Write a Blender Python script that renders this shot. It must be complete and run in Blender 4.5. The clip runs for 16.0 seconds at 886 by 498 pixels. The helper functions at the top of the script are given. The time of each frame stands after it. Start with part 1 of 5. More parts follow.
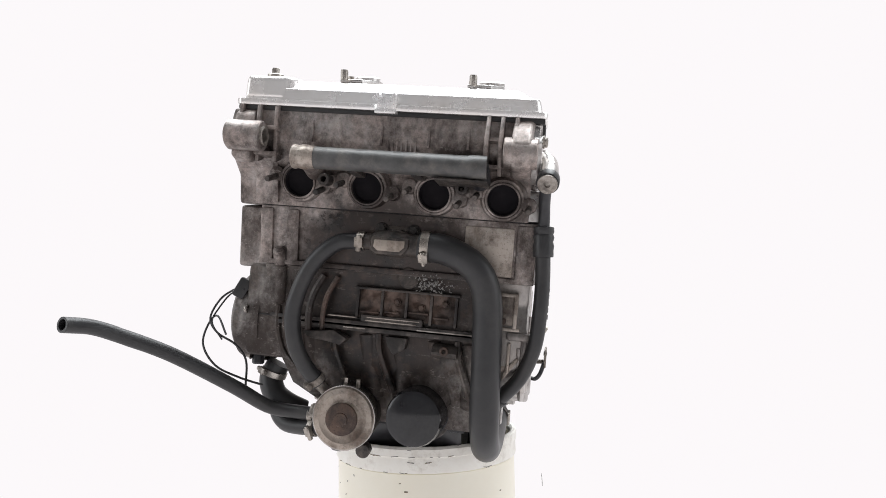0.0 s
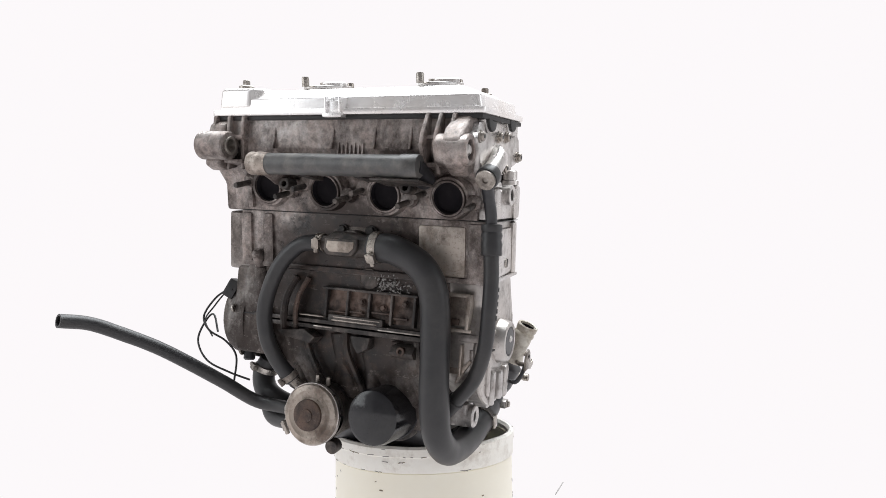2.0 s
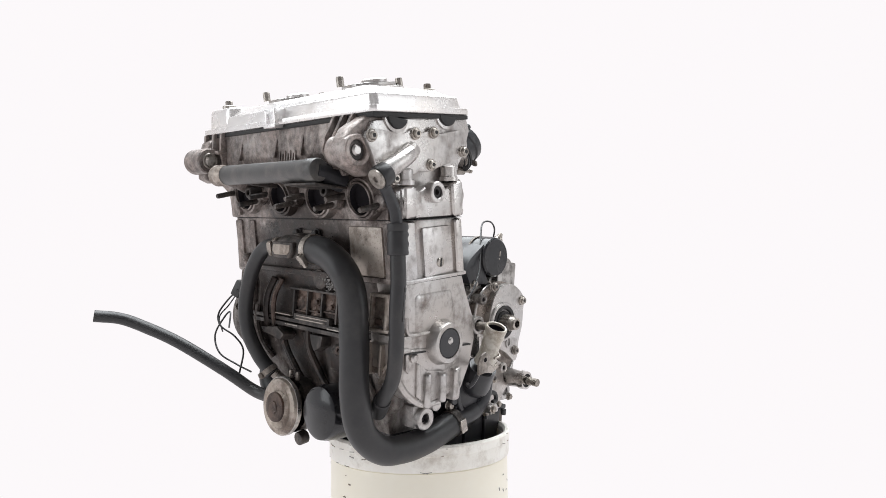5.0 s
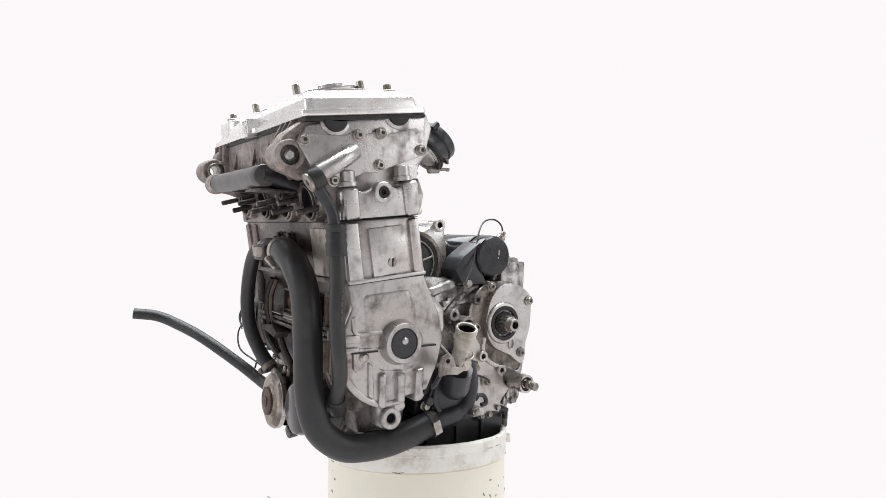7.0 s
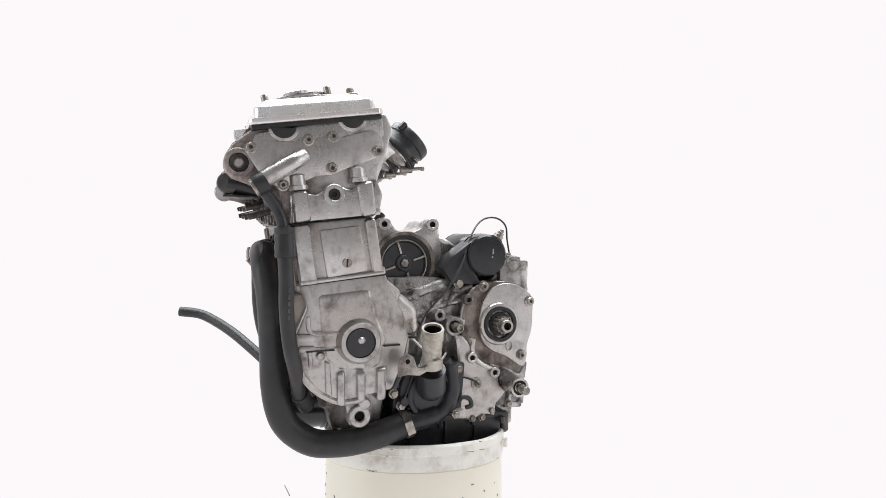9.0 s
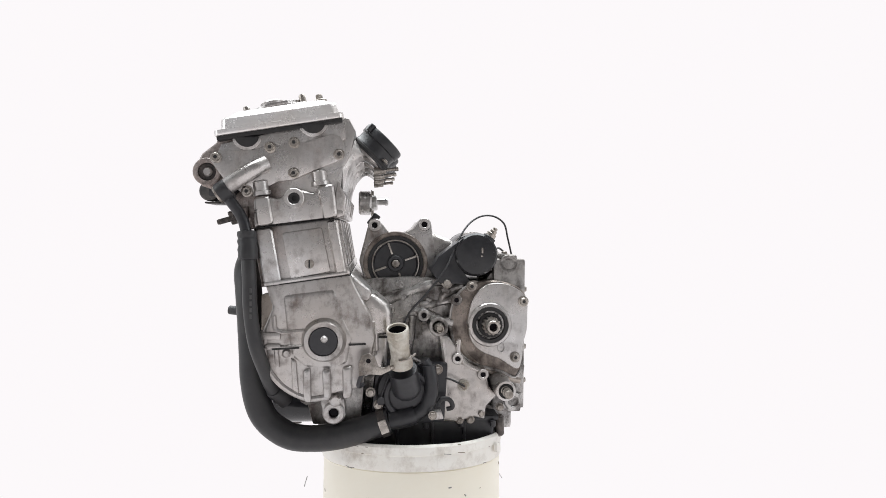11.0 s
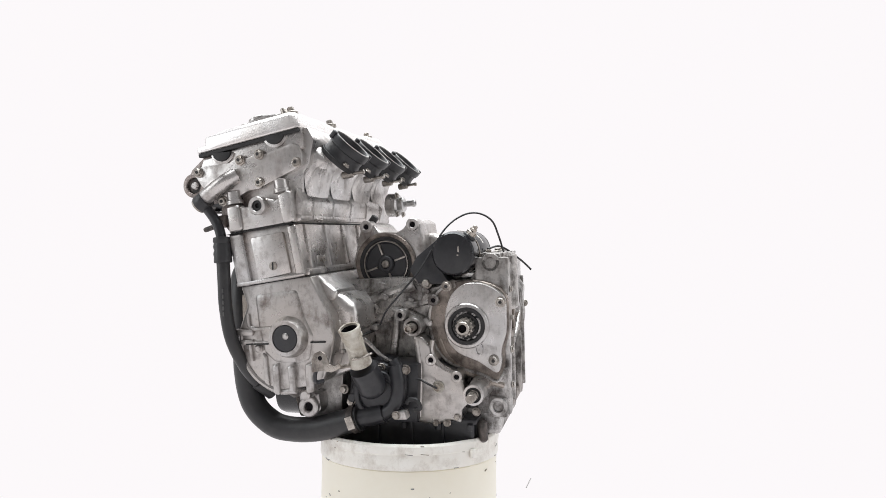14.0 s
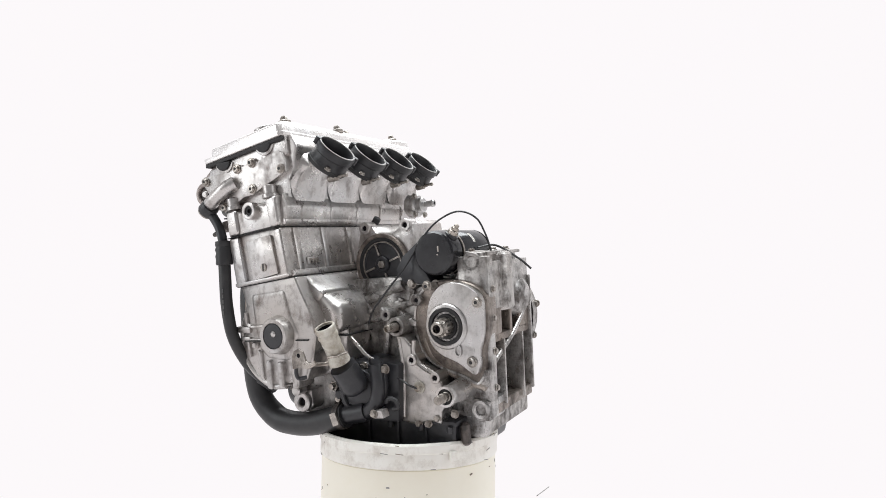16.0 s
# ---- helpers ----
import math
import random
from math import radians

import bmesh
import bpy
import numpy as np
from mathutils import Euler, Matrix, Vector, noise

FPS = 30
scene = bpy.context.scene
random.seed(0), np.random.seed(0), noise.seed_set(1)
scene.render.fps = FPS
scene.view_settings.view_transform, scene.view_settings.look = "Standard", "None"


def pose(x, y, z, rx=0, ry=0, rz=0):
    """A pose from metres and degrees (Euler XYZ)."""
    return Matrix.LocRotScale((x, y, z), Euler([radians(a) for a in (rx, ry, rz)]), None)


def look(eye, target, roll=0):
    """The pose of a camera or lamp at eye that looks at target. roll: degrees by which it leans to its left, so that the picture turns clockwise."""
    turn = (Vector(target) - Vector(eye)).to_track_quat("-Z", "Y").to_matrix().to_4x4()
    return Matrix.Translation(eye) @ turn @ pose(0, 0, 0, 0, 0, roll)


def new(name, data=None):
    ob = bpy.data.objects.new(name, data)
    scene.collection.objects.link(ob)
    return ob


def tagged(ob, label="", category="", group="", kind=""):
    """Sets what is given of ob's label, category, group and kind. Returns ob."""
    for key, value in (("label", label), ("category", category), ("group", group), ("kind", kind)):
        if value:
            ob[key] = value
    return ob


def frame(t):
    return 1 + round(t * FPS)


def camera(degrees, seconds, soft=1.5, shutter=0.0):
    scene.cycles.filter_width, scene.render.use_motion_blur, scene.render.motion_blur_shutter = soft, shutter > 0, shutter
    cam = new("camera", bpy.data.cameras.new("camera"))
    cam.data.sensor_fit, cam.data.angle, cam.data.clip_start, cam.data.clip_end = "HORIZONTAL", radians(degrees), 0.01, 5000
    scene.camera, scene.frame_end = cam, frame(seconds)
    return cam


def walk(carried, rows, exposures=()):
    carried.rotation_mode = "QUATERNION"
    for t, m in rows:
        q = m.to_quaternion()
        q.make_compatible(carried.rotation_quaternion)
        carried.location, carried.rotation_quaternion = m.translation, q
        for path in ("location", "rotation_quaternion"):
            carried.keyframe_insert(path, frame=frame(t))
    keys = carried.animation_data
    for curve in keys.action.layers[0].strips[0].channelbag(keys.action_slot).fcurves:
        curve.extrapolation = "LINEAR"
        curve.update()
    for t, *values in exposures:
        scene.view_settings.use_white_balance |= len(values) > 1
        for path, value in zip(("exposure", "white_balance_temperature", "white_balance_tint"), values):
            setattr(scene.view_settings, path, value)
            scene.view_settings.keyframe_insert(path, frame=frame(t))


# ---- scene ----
# ---------------------------------------------------------------- camera
CAM_HEIGHT = 0.316
cam = camera(69.11, 16.0, soft=0.6)
CAM_POSE = pose(0, -1.0, CAM_HEIGHT, 90 - (-3.864), 0, -(1.931)) @ pose(0, 0, 0, 0, 0, -0.099)
walk(cam, [(0, CAM_POSE), (16, CAM_POSE)])

# turntable angle in degrees, clockwise from above
TURN = [(0, 0.00), (2, 13.40), (4, 27.04), (6, 40.94), (8, 54.69), (10, 68.64), (12, 82.56), (14, 96.53), (16, 110.51)]
# how the engine sits on the pail: yaw, lean to one end, height of its origin
ENGINE_SEAT = pose(0, 0, 0.1005) @ pose(0, 0, 0, 0, 0, -10.2) @ pose(0, 0, 0, 0, 5.3, 0)

# ---------------------------------------------------------------- light
scene.view_settings.exposure = 0.0
world = bpy.data.worlds.new("studio_air")
scene.world = world
world.use_nodes = True
world.node_tree.nodes["Background"].inputs[0].default_value = (1.0, 0.985, 0.99, 1)
world.node_tree.nodes["Background"].inputs[1].default_value = 0.25


def softbox(name, at, target, sx, sy, watts, color=(0.93, 0.974, 1.0)):
    d = bpy.data.lights.new(name, "AREA")
    d.shape, d.size, d.size_y, d.energy, d.color = "RECTANGLE", sx, sy, watts, color
    ob = new(name, d)
    ob.matrix_world = look(at, target)
    return ob


softbox("ceiling_softbox", (0, 0.25, 1.9), (0, 0.1, 0), 2.0, 1.8, 84)
softbox("side_softbox", (-1.7, -0.6, 0.9), (0, 0, 0.35), 0.8, 1.2, 6.5)
softbox("side_softbox", (1.7, -0.6, 0.9), (0, 0, 0.35), 0.8, 1.2, 4.5)


# ---------------------------------------------------------------- materials
def mat(name):
    m = bpy.data.materials.new(name)
    m.use_nodes = True
    nt = m.node_tree
    return m, nt, nt.nodes["Principled BSDF"]


def noise_node(nt, scale, detail=6, rough=0.6, vec=None, stretch=None):
    n = nt.nodes.new("ShaderNodeTexNoise")
    n.inputs["Scale"].default_value = scale
    n.inputs["Detail"].default_value = detail
    n.inputs["Roughness"].default_value = rough
    if vec is None:
        tc = nt.nodes.new("ShaderNodeTexCoord")
        vec = tc.outputs["Object"]
    if stretch:
        mp = nt.nodes.new("ShaderNodeMapping")
        mp.inputs["Scale"].default_value = stretch
        nt.links.new(vec, mp.inputs[0])
        vec = mp.outputs[0]
    nt.links.new(vec, n.inputs["Vector"])
    return n.outputs["Fac"]


def remap(nt, v, a, b, c=0.0, d=1.0):
    r = nt.nodes.new("ShaderNodeMapRange")
    for i, x in enumerate((a, b, c, d)):
        r.inputs[i + 1].default_value = x
    nt.links.new(v, r.inputs[0])
    return r.outputs[0]


def maths(nt, op, a, b):
    n = nt.nodes.new("ShaderNodeMath")
    n.operation = op
    for i, x in enumerate((a, b)):
        if isinstance(x, (int, float)):
            n.inputs[i].default_value = x
        else:
            nt.links.new(x, n.inputs[i])
    return n.outputs[0]


def mix(nt, fac, a, b):
    n = nt.nodes.new("ShaderNodeMix")
    n.data_type = "RGBA"
    for sock, x in ((n.inputs[0], fac), (n.inputs[6], a), (n.inputs[7], b)):
        if isinstance(x, tuple):
            sock.default_value = (*x, 1)
        elif isinstance(x, (int, float)):
            sock.default_value = x
        else:
            nt.links.new(x, sock)
    return n.outputs[2]


def bump(nt, bsdf, height, strength, dist):
    b = nt.nodes.new("ShaderNodeBump")
    b.inputs["Strength"].default_value = strength
    b.inputs["Distance"].default_value = dist
    nt.links.new(height, b.inputs["Height"])
    nt.links.new(b.outputs[0], bsdf.inputs["Normal"])


def cast_metal(name, base, dirt, amount, metallic=0.75, rough=0.45, dirt_shade=0.0, oil=0.0, spread=0.5, pitted=0.4, edge=-0.19, relief=0.45, flakes=0.0):
    """Cast aluminium with grain, stains and specks of grime; the exhaust side gets a dirt film with its dim light
    painted in;
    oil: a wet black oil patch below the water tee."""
    m, nt, p = mat(name)
    fine = noise_node(nt, 900, 3)
    speck = noise_node(nt, 210, 5, 0.7)
    mid = noise_node(nt, 38, 8, 0.68)
    big = noise_node(nt, 9, 5, 0.6)
    streak = noise_node(nt, 22, 7, 0.65, stretch=(2.2, 2.2, 0.5))
    warm = (base[0] * 0.88, base[1] * 0.83, base[2] * 0.785)
    tone = mix(nt, remap(nt, big, 0.35, 0.68), warm, base)
    tone = mix(nt, remap(nt, mid, 0.45, 0.75, 0, pitted * 1.15), tone, tuple(c * 0.5 for c in base))
    tone = mix(nt, remap(nt, speck, 0.575, 0.66, 0, pitted), tone, tuple(c * 0.3 for c in base))
    pits = maths(nt, "MULTIPLY", remap(nt, noise_node(nt, 480, 4, 0.65), 0.61, 0.66, 0, 1), remap(nt, noise_node(nt, 30, 5, 0.6), 0.46, 0.62, 0, min(1.0, pitted * 2.2)))
    tone = mix(nt, pits, tone, tuple(c * 0.16 for c in base))
    mask = maths(nt, "ADD", maths(nt, "MULTIPLY", mid, 0.6), maths(nt, "MULTIPLY", streak, 0.4))
    mask = remap(nt, mask, spread, spread + 0.14, 0, amount)
    wet = None
    if dirt_shade:
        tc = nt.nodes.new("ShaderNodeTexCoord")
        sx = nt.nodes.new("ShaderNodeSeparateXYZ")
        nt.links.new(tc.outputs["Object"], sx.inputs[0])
        # dirt coat, its darkness also standing for the dim light on the exhaust side
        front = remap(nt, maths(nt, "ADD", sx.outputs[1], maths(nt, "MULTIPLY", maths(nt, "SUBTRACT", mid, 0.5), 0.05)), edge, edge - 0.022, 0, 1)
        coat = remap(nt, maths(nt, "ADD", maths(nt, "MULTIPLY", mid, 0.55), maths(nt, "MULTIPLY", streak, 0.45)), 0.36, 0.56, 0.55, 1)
        mask = maths(nt, "MAXIMUM", mask, maths(nt, "MULTIPLY", maths(nt, "MULTIPLY", front, coat), dirt_shade))
    grit = remap(nt, noise_node(nt, 130, 8, 0.75), 0.36, 0.64)
    col = mix(nt, mask, tone, mix(nt, grit, tuple(c * 0.42 for c in dirt), tuple(c * 1.55 for c in dirt)))
    if oil:
        ex = maths(nt, "POWER", maths(nt, "ABSOLUTE", maths(nt, "DIVIDE", maths(nt, "ADD", sx.outputs[0], 0.038), 0.108), 0), 2.0)
        ez = maths(nt, "POWER", maths(nt, "ABSOLUTE", maths(nt, "DIVIDE", maths(nt, "SUBTRACT", sx.outputs[2], 0.208), 0.108), 0), 2.0)
        d = maths(nt, "ADD", maths(nt, "ADD", ex, ez), maths(nt, "MULTIPLY", maths(nt, "SUBTRACT", mid, 0.5), 2.2))
        d = maths(nt, "ADD", d, maths(nt, "MULTIPLY", maths(nt, "SUBTRACT", big, 0.5), 1.5))
        wet = maths(nt, "MULTIPLY", maths(nt, "MULTIPLY", remap(nt, d, 0.95, 1.5, 1, 0), front), oil)
        sludge = mix(nt, remap(nt, noise_node(nt, 60, 8, 0.72), 0.5, 0.66, 0, 0.85), (0.016, 0.014, 0.0135), (0.078, 0.050, 0.039))
        col = mix(nt, wet, col, sludge)
        mask = maths(nt, "MAXIMUM", mask, wet)
    if dirt_shade:
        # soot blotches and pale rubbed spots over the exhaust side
        soot = maths(nt, "MULTIPLY", maths(nt, "MULTIPLY", remap(nt, noise_node(nt, 17, 10, 0.72, stretch=(1, 1, 0.7)), 0.44, 0.58, 0, 0.95), front), dirt_shade)
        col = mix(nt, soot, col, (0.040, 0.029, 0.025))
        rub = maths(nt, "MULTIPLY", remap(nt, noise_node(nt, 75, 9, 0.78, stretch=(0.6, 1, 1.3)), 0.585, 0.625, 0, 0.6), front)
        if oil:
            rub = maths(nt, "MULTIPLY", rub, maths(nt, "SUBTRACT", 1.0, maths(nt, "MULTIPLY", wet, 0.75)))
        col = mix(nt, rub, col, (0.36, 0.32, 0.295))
    if flakes:
        chips = maths(nt, "MULTIPLY", remap(nt, noise_node(nt, 260, 6, 0.75), 0.6, 0.66, 0, 1), remap(nt, noise_node(nt, 24, 5, 0.6), 0.52, 0.6, 0, flakes))
        if oil:
            chips = maths(nt, "MULTIPLY", chips, maths(nt, "SUBTRACT", 1.0, maths(nt, "MULTIPLY", wet, 0.6)))
        col = mix(nt, chips, col, (0.34, 0.315, 0.295))
    nt.links.new(col, p.inputs["Base Color"])
    nt.links.new(maths(nt, "MULTIPLY", maths(nt, "SUBTRACT", 1.0, maths(nt, "MULTIPLY", mask, 0.6 if dirt_shade else 1.0)), metallic), p.inputs["Metallic"])
    rg = maths(nt, "ADD", remap(nt, mid, 0.3, 0.7, rough - 0.12, rough + 0.1), maths(nt, "MULTIPLY", mask, 0.22))
    if oil:
        rg = maths(nt, "SUBTRACT", rg, maths(nt, "MULTIPLY", wet, 0.22))
    nt.links.new(rg, p.inputs["Roughness"])
    bump(nt, p, maths(nt, "ADD", maths(nt, "ADD", maths(nt, "MULTIPLY", fine, 0.4), maths(nt, "MULTIPLY", speck, 0.55)), maths(nt, "MULTIPLY", mid, 0.45)), relief, 0.0012)
    return m


def dull(name, a, b, rough, scale=40, bumpy=0.15, metallic=0.0, dust=None, dust_amount=0.4):
    m, nt, p = mat(name)
    n1, n2 = noise_node(nt, scale, 6, 0.65), noise_node(nt, scale * 14, 3)
    col = mix(nt, remap(nt, n1, 0.35, 0.68), a, b)
    if dust:
        col = mix(nt, remap(nt, noise_node(nt, scale * 0.6, 8, 0.7), 0.5, 0.72, 0, dust_amount), col, dust)
    nt.links.new(col, p.inputs["Base Color"])
    p.inputs["Metallic"].default_value = metallic
    nt.links.new(remap(nt, n1, 0.3, 0.7, rough - 0.07, rough + 0.07), p.inputs["Roughness"])
    bump(nt, p, maths(nt, "ADD", maths(nt, "MULTIPLY", n2, 0.5), n1), bumpy, 0.001)
    return m


ALU = cast_metal("cast_aluminium", (0.62, 0.612, 0.61), (0.165, 0.128, 0.11), 0.72, metallic=0.92, rough=0.32, spread=0.505, pitted=0.18, relief=0.24)
HEAD = cast_metal("grimy_cast_aluminium", (0.60, 0.59, 0.585), (0.25, 0.20, 0.18), 0.55, metallic=0.9, rough=0.34, dirt_shade=0.88, oil=0.985, spread=0.53, edge=-0.178, flakes=0.5, relief=0.35)
CASE = cast_metal("oily_cast_aluminium", (0.56, 0.55, 0.54), (0.07, 0.052, 0.043), 0.6, rough=0.40, dirt_shade=0.93, oil=0.985, spread=0.51, edge=-0.13, flakes=0.75)
DARKCASE = cast_metal("sooty_oily_casting", (0.13, 0.113, 0.104), (0.018, 0.015, 0.014), 0.96, metallic=0.5, rough=0.36, spread=0.41, flakes=0.6)
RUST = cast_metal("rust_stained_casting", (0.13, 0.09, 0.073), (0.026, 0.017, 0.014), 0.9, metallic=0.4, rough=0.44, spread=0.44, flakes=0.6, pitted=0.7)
GRIMY = cast_metal("stained_cast_aluminium", (0.53, 0.522, 0.515), (0.062, 0.048, 0.041), 0.92, metallic=0.88, rough=0.34, spread=0.455, relief=0.3)
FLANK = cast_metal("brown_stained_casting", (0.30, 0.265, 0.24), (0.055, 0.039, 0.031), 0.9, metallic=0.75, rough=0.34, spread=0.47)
STAINED = cast_metal("brown_stained_metal", (0.46, 0.415, 0.375), (0.115, 0.08, 0.06), 0.85, metallic=0.6, rough=0.4, spread=0.465, pitted=0.5)
ENDCASE = cast_metal("dull_cast_aluminium", (0.54, 0.53, 0.525), (0.15, 0.115, 0.098), 0.78, metallic=0.9, rough=0.36, dirt_shade=0.6, spread=0.495, edge=-0.196, pitted=0.22, relief=0.26)
COVER = cast_metal("painted_silver_cover", (0.92, 0.91, 0.91), (0.72, 0.68, 0.65), 0.04, metallic=0.62, rough=0.25, spread=0.6, pitted=0.02, relief=0.015)
MACHINED = cast_metal("machined_aluminium", (0.57, 0.56, 0.555), (0.15, 0.12, 0.10), 0.48, metallic=0.92, rough=0.32, spread=0.525, pitted=0.24, relief=0.14)
STEEL = cast_metal("zinc_steel", (0.46, 0.435, 0.405), (0.08, 0.058, 0.045), 0.75, metallic=0.95, rough=0.3, spread=0.46)
RUBBER = dull("black_rubber", (0.020, 0.020, 0.022), (0.034, 0.033, 0.034), 0.43, 30, 0.10, dust=(0.10, 0.09, 0.08), dust_amount=0.2)
BLACK = dull("black_satin_paint", (0.017, 0.017, 0.020), (0.032, 0.032, 0.036), 0.36, 45, 0.08, dust=(0.10, 0.095, 0.09), dust_amount=0.2)
GLOSS = dull("glossy_black_paint", (0.012, 0.012, 0.014), (0.02, 0.02, 0.023), 0.15, 30, 0.12, dust=(0.08, 0.078, 0.075), dust_amount=0.2)
PIPE = dull("worn_coated_steel", (0.055, 0.054, 0.054), (0.10, 0.098, 0.096), 0.44, 55, 0.12, 0.2, dust=(0.24, 0.21, 0.185), dust_amount=0.45)
GASKET = dull("black_gasket", (0.012, 0.012, 0.013), (0.03, 0.028, 0.027), 0.6, 60, 0.1)
BOOT = dull("black_boot_rubber", (0.016, 0.016, 0.018), (0.03, 0.03, 0.032), 0.4, 50, 0.1)
PAIL = dull("cream_plastic", (0.93, 0.88, 0.745), (0.95, 0.915, 0.80), 0.4, 10, 0.05, dust=(0.74, 0.66, 0.51), dust_amount=0.12)
RIM = dull("scuffed_white_plastic", (0.88, 0.85, 0.785), (0.93, 0.915, 0.86), 0.42, 40, 0.1, dust=(0.36, 0.29, 0.22), dust_amount=0.6)
NECK = dull("yellowed_plastic", (0.42, 0.375, 0.305), (0.66, 0.64, 0.585), 0.36, 60, 0.2, dust=(0.15, 0.10, 0.065), dust_amount=0.9)
# dark colour paints in the shade of the deep rear pockets
POCKET_SHADE = dull("pocket_shade", (0.022, 0.021, 0.021), (0.055, 0.05, 0.047), 0.6, 45, 0.3, dust=(0.10, 0.09, 0.08), dust_amount=0.3)
# near-black stands in for the shade inside openings that are modelled shallow
HOLE = dull("bore_shade", (0.010, 0.009, 0.011), (0.018, 0.016, 0.018), 0.9, 50, 0.1)
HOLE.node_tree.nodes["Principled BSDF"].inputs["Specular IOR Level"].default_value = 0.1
CHIP = dull("brown_chip", (0.16, 0.12, 0.085), (0.24, 0.19, 0.14), 0.6, 60, 0.05)
SCRATCH = dull("grey_scuff", (0.2, 0.19, 0.18), (0.3, 0.29, 0.28), 0.6, 60, 0.05)
# colours of the unseen walls: white bounces light, grey keeps it low
WHITE_WALL = dull("white_bounce_wall", (0.76, 0.76, 0.76), (0.80, 0.80, 0.80), 0.8, 3, 0.05)
WALL = dull("grey_dimming_panel", (0.30, 0.30, 0.30), (0.33, 0.33, 0.33), 0.8, 3, 0.05)


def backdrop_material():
    m, nt, p = mat("glowing_white")
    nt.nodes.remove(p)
    # emission takes the place of light falling on the white sweep and board
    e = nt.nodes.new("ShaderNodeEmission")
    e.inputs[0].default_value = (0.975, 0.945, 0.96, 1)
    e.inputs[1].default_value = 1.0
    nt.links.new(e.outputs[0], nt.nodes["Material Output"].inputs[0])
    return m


BACKDROP = backdrop_material()


# ---------------------------------------------------------------- mesh tools
def soft_edges(bm, width, seg=2, angle=25):
    if width <= 0:
        return
    es = [e for e in bm.edges if len(e.link_faces) == 2 and e.calc_face_angle(0) > radians(angle)]
    bmesh.ops.bevel(bm, geom=es, offset=width, segments=seg, profile=0.6, affect="EDGES", clamp_overlap=True)


def part(name, bm, material, parent, label="", smooth=35):
    """One mesh object of this bmesh under a thing or a part."""
    bmesh.ops.recalc_face_normals(bm, faces=bm.faces)
    me = bpy.data.meshes.new(name)
    bm.to_mesh(me)
    bm.free()
    me.materials.append(material)
    for f in me.polygons:
        f.use_smooth = True
    me.set_sharp_from_angle(angle=radians(smooth))
    ob = new(name, me)
    ob.parent = parent
    if label:
        ob["label"] = label
    return ob


def join(*bms):
    out = bmesh.new()
    for b in bms:
        me = bpy.data.meshes.new("tmp")
        b.to_mesh(me)
        b.free()
        out.from_mesh(me)
        bpy.data.meshes.remove(me)
    return out


def prism(points, axis, a, b, bevel=0.002, seg=2, taper=1.0):
    """A polygon swept along an axis from a to b. points: the two other coordinates, in xyz order."""
    bm = bmesh.new()
    n = len(points)
    cu, cv = sum(p[0] for p in points) / n, sum(p[1] for p in points) / n
    rings = []
    for w, s in ((a, 1.0), (b, taper)):
        ring = []
        for u, v in points:
            u, v = cu + (u - cu) * s, cv + (v - cv) * s
            co = {"x": (w, u, v), "y": (u, w, v), "z": (u, v, w)}[axis]
            ring.append(bm.verts.new(co))
        rings.append(ring)
    bm.faces.new(rings[0][::-1])
    bm.faces.new(rings[1])
    for i in range(n):
        bm.faces.new((rings[0][i], rings[0][(i + 1) % n], rings[1][(i + 1) % n], rings[1][i]))
    bmesh.ops.recalc_face_normals(bm, faces=bm.faces)
    soft_edges(bm, bevel, seg)
    return bm


def block(x0, x1, y0, y1, z0, z1, bevel=0.002, m=None):
    bm = prism([(y0, z0), (y1, z0), (y1, z1), (y0, z1)], "x", x0, x1, bevel)
    if m is not None:
        bmesh.ops.transform(bm, matrix=m, verts=bm.verts)
    return bm


def lathe(profile, p0, p1, seg=24):
    """A surface of revolution: profile of (radius, metres along) from p0 towards p1; closed where the radius is 0."""
    p0, d = Vector(p0), (Vector(p1) - Vector(p0)).normalized()
    q = d.to_track_quat("Z", "Y").to_matrix()
    bm = bmesh.new()
    prev = None
    for r, h in profile:
        if r < 1e-6:
            ring = [bm.verts.new(p0 + d * h)]
        else:
            ring = [bm.verts.new(p0 + q @ Vector((r * math.cos(2 * math.pi * i / seg), r * math.sin(2 * math.pi * i / seg), h))) for i in range(seg)]
        if prev:
            for i in range(seg):
                j = (i + 1) % seg
                if len(prev) == 1 and len(ring) > 1:
                    bm.faces.new((prev[0], ring[i], ring[j]))
                elif len(ring) == 1 and len(prev) > 1:
                    bm.faces.new((prev[i], ring[0], prev[j]))
                elif len(ring) > 1:
                    bm.faces.new((prev[i], prev[j], ring[j], ring[i]))
        prev = ring
    return bm


def rod(p0, p1, r, r1=None, seg=16, edge=0.0008):
    h = (Vector(p1) - Vector(p0)).length
    r1 = r if r1 is None else r1
    e = min(edge, r * 0.4)
    return lathe([(0, 0), (r - e, 0), (r, e), (r1, h - e), (r1 - e, h), (0, h)], p0, p1, seg)


def ring(p0, p1, r_in, r_out, seg=24):
    h = (Vector(p1) - Vector(p0)).length
    e = (r_out - r_in) * 0.18
    return lathe([(r_in, 0), (r_out - e, 0), (r_out, e), (r_out, h - e), (r_out - e, h), (r_in + e, h), (r_in, h - e), (r_in, 0)], p0, p1, seg)


def spline(pts, steps=8):
    pts = [Vector(p) for p in pts]
    full = [pts[0] * 2 - pts[1], *pts, pts[-1] * 2 - pts[-2]]
    out = []
    for i in range(len(pts) - 1):
        a, b, c, d = full[i:i + 4]
        for k in range(steps):
            t = k / steps
            out.append(0.5 * (2 * b + (c - a) * t + (2 * a - 5 * b + 4 * c - d) * t * t + (3 * b - a - 3 * c + d) * t ** 3))
    return out + [pts[-1]]


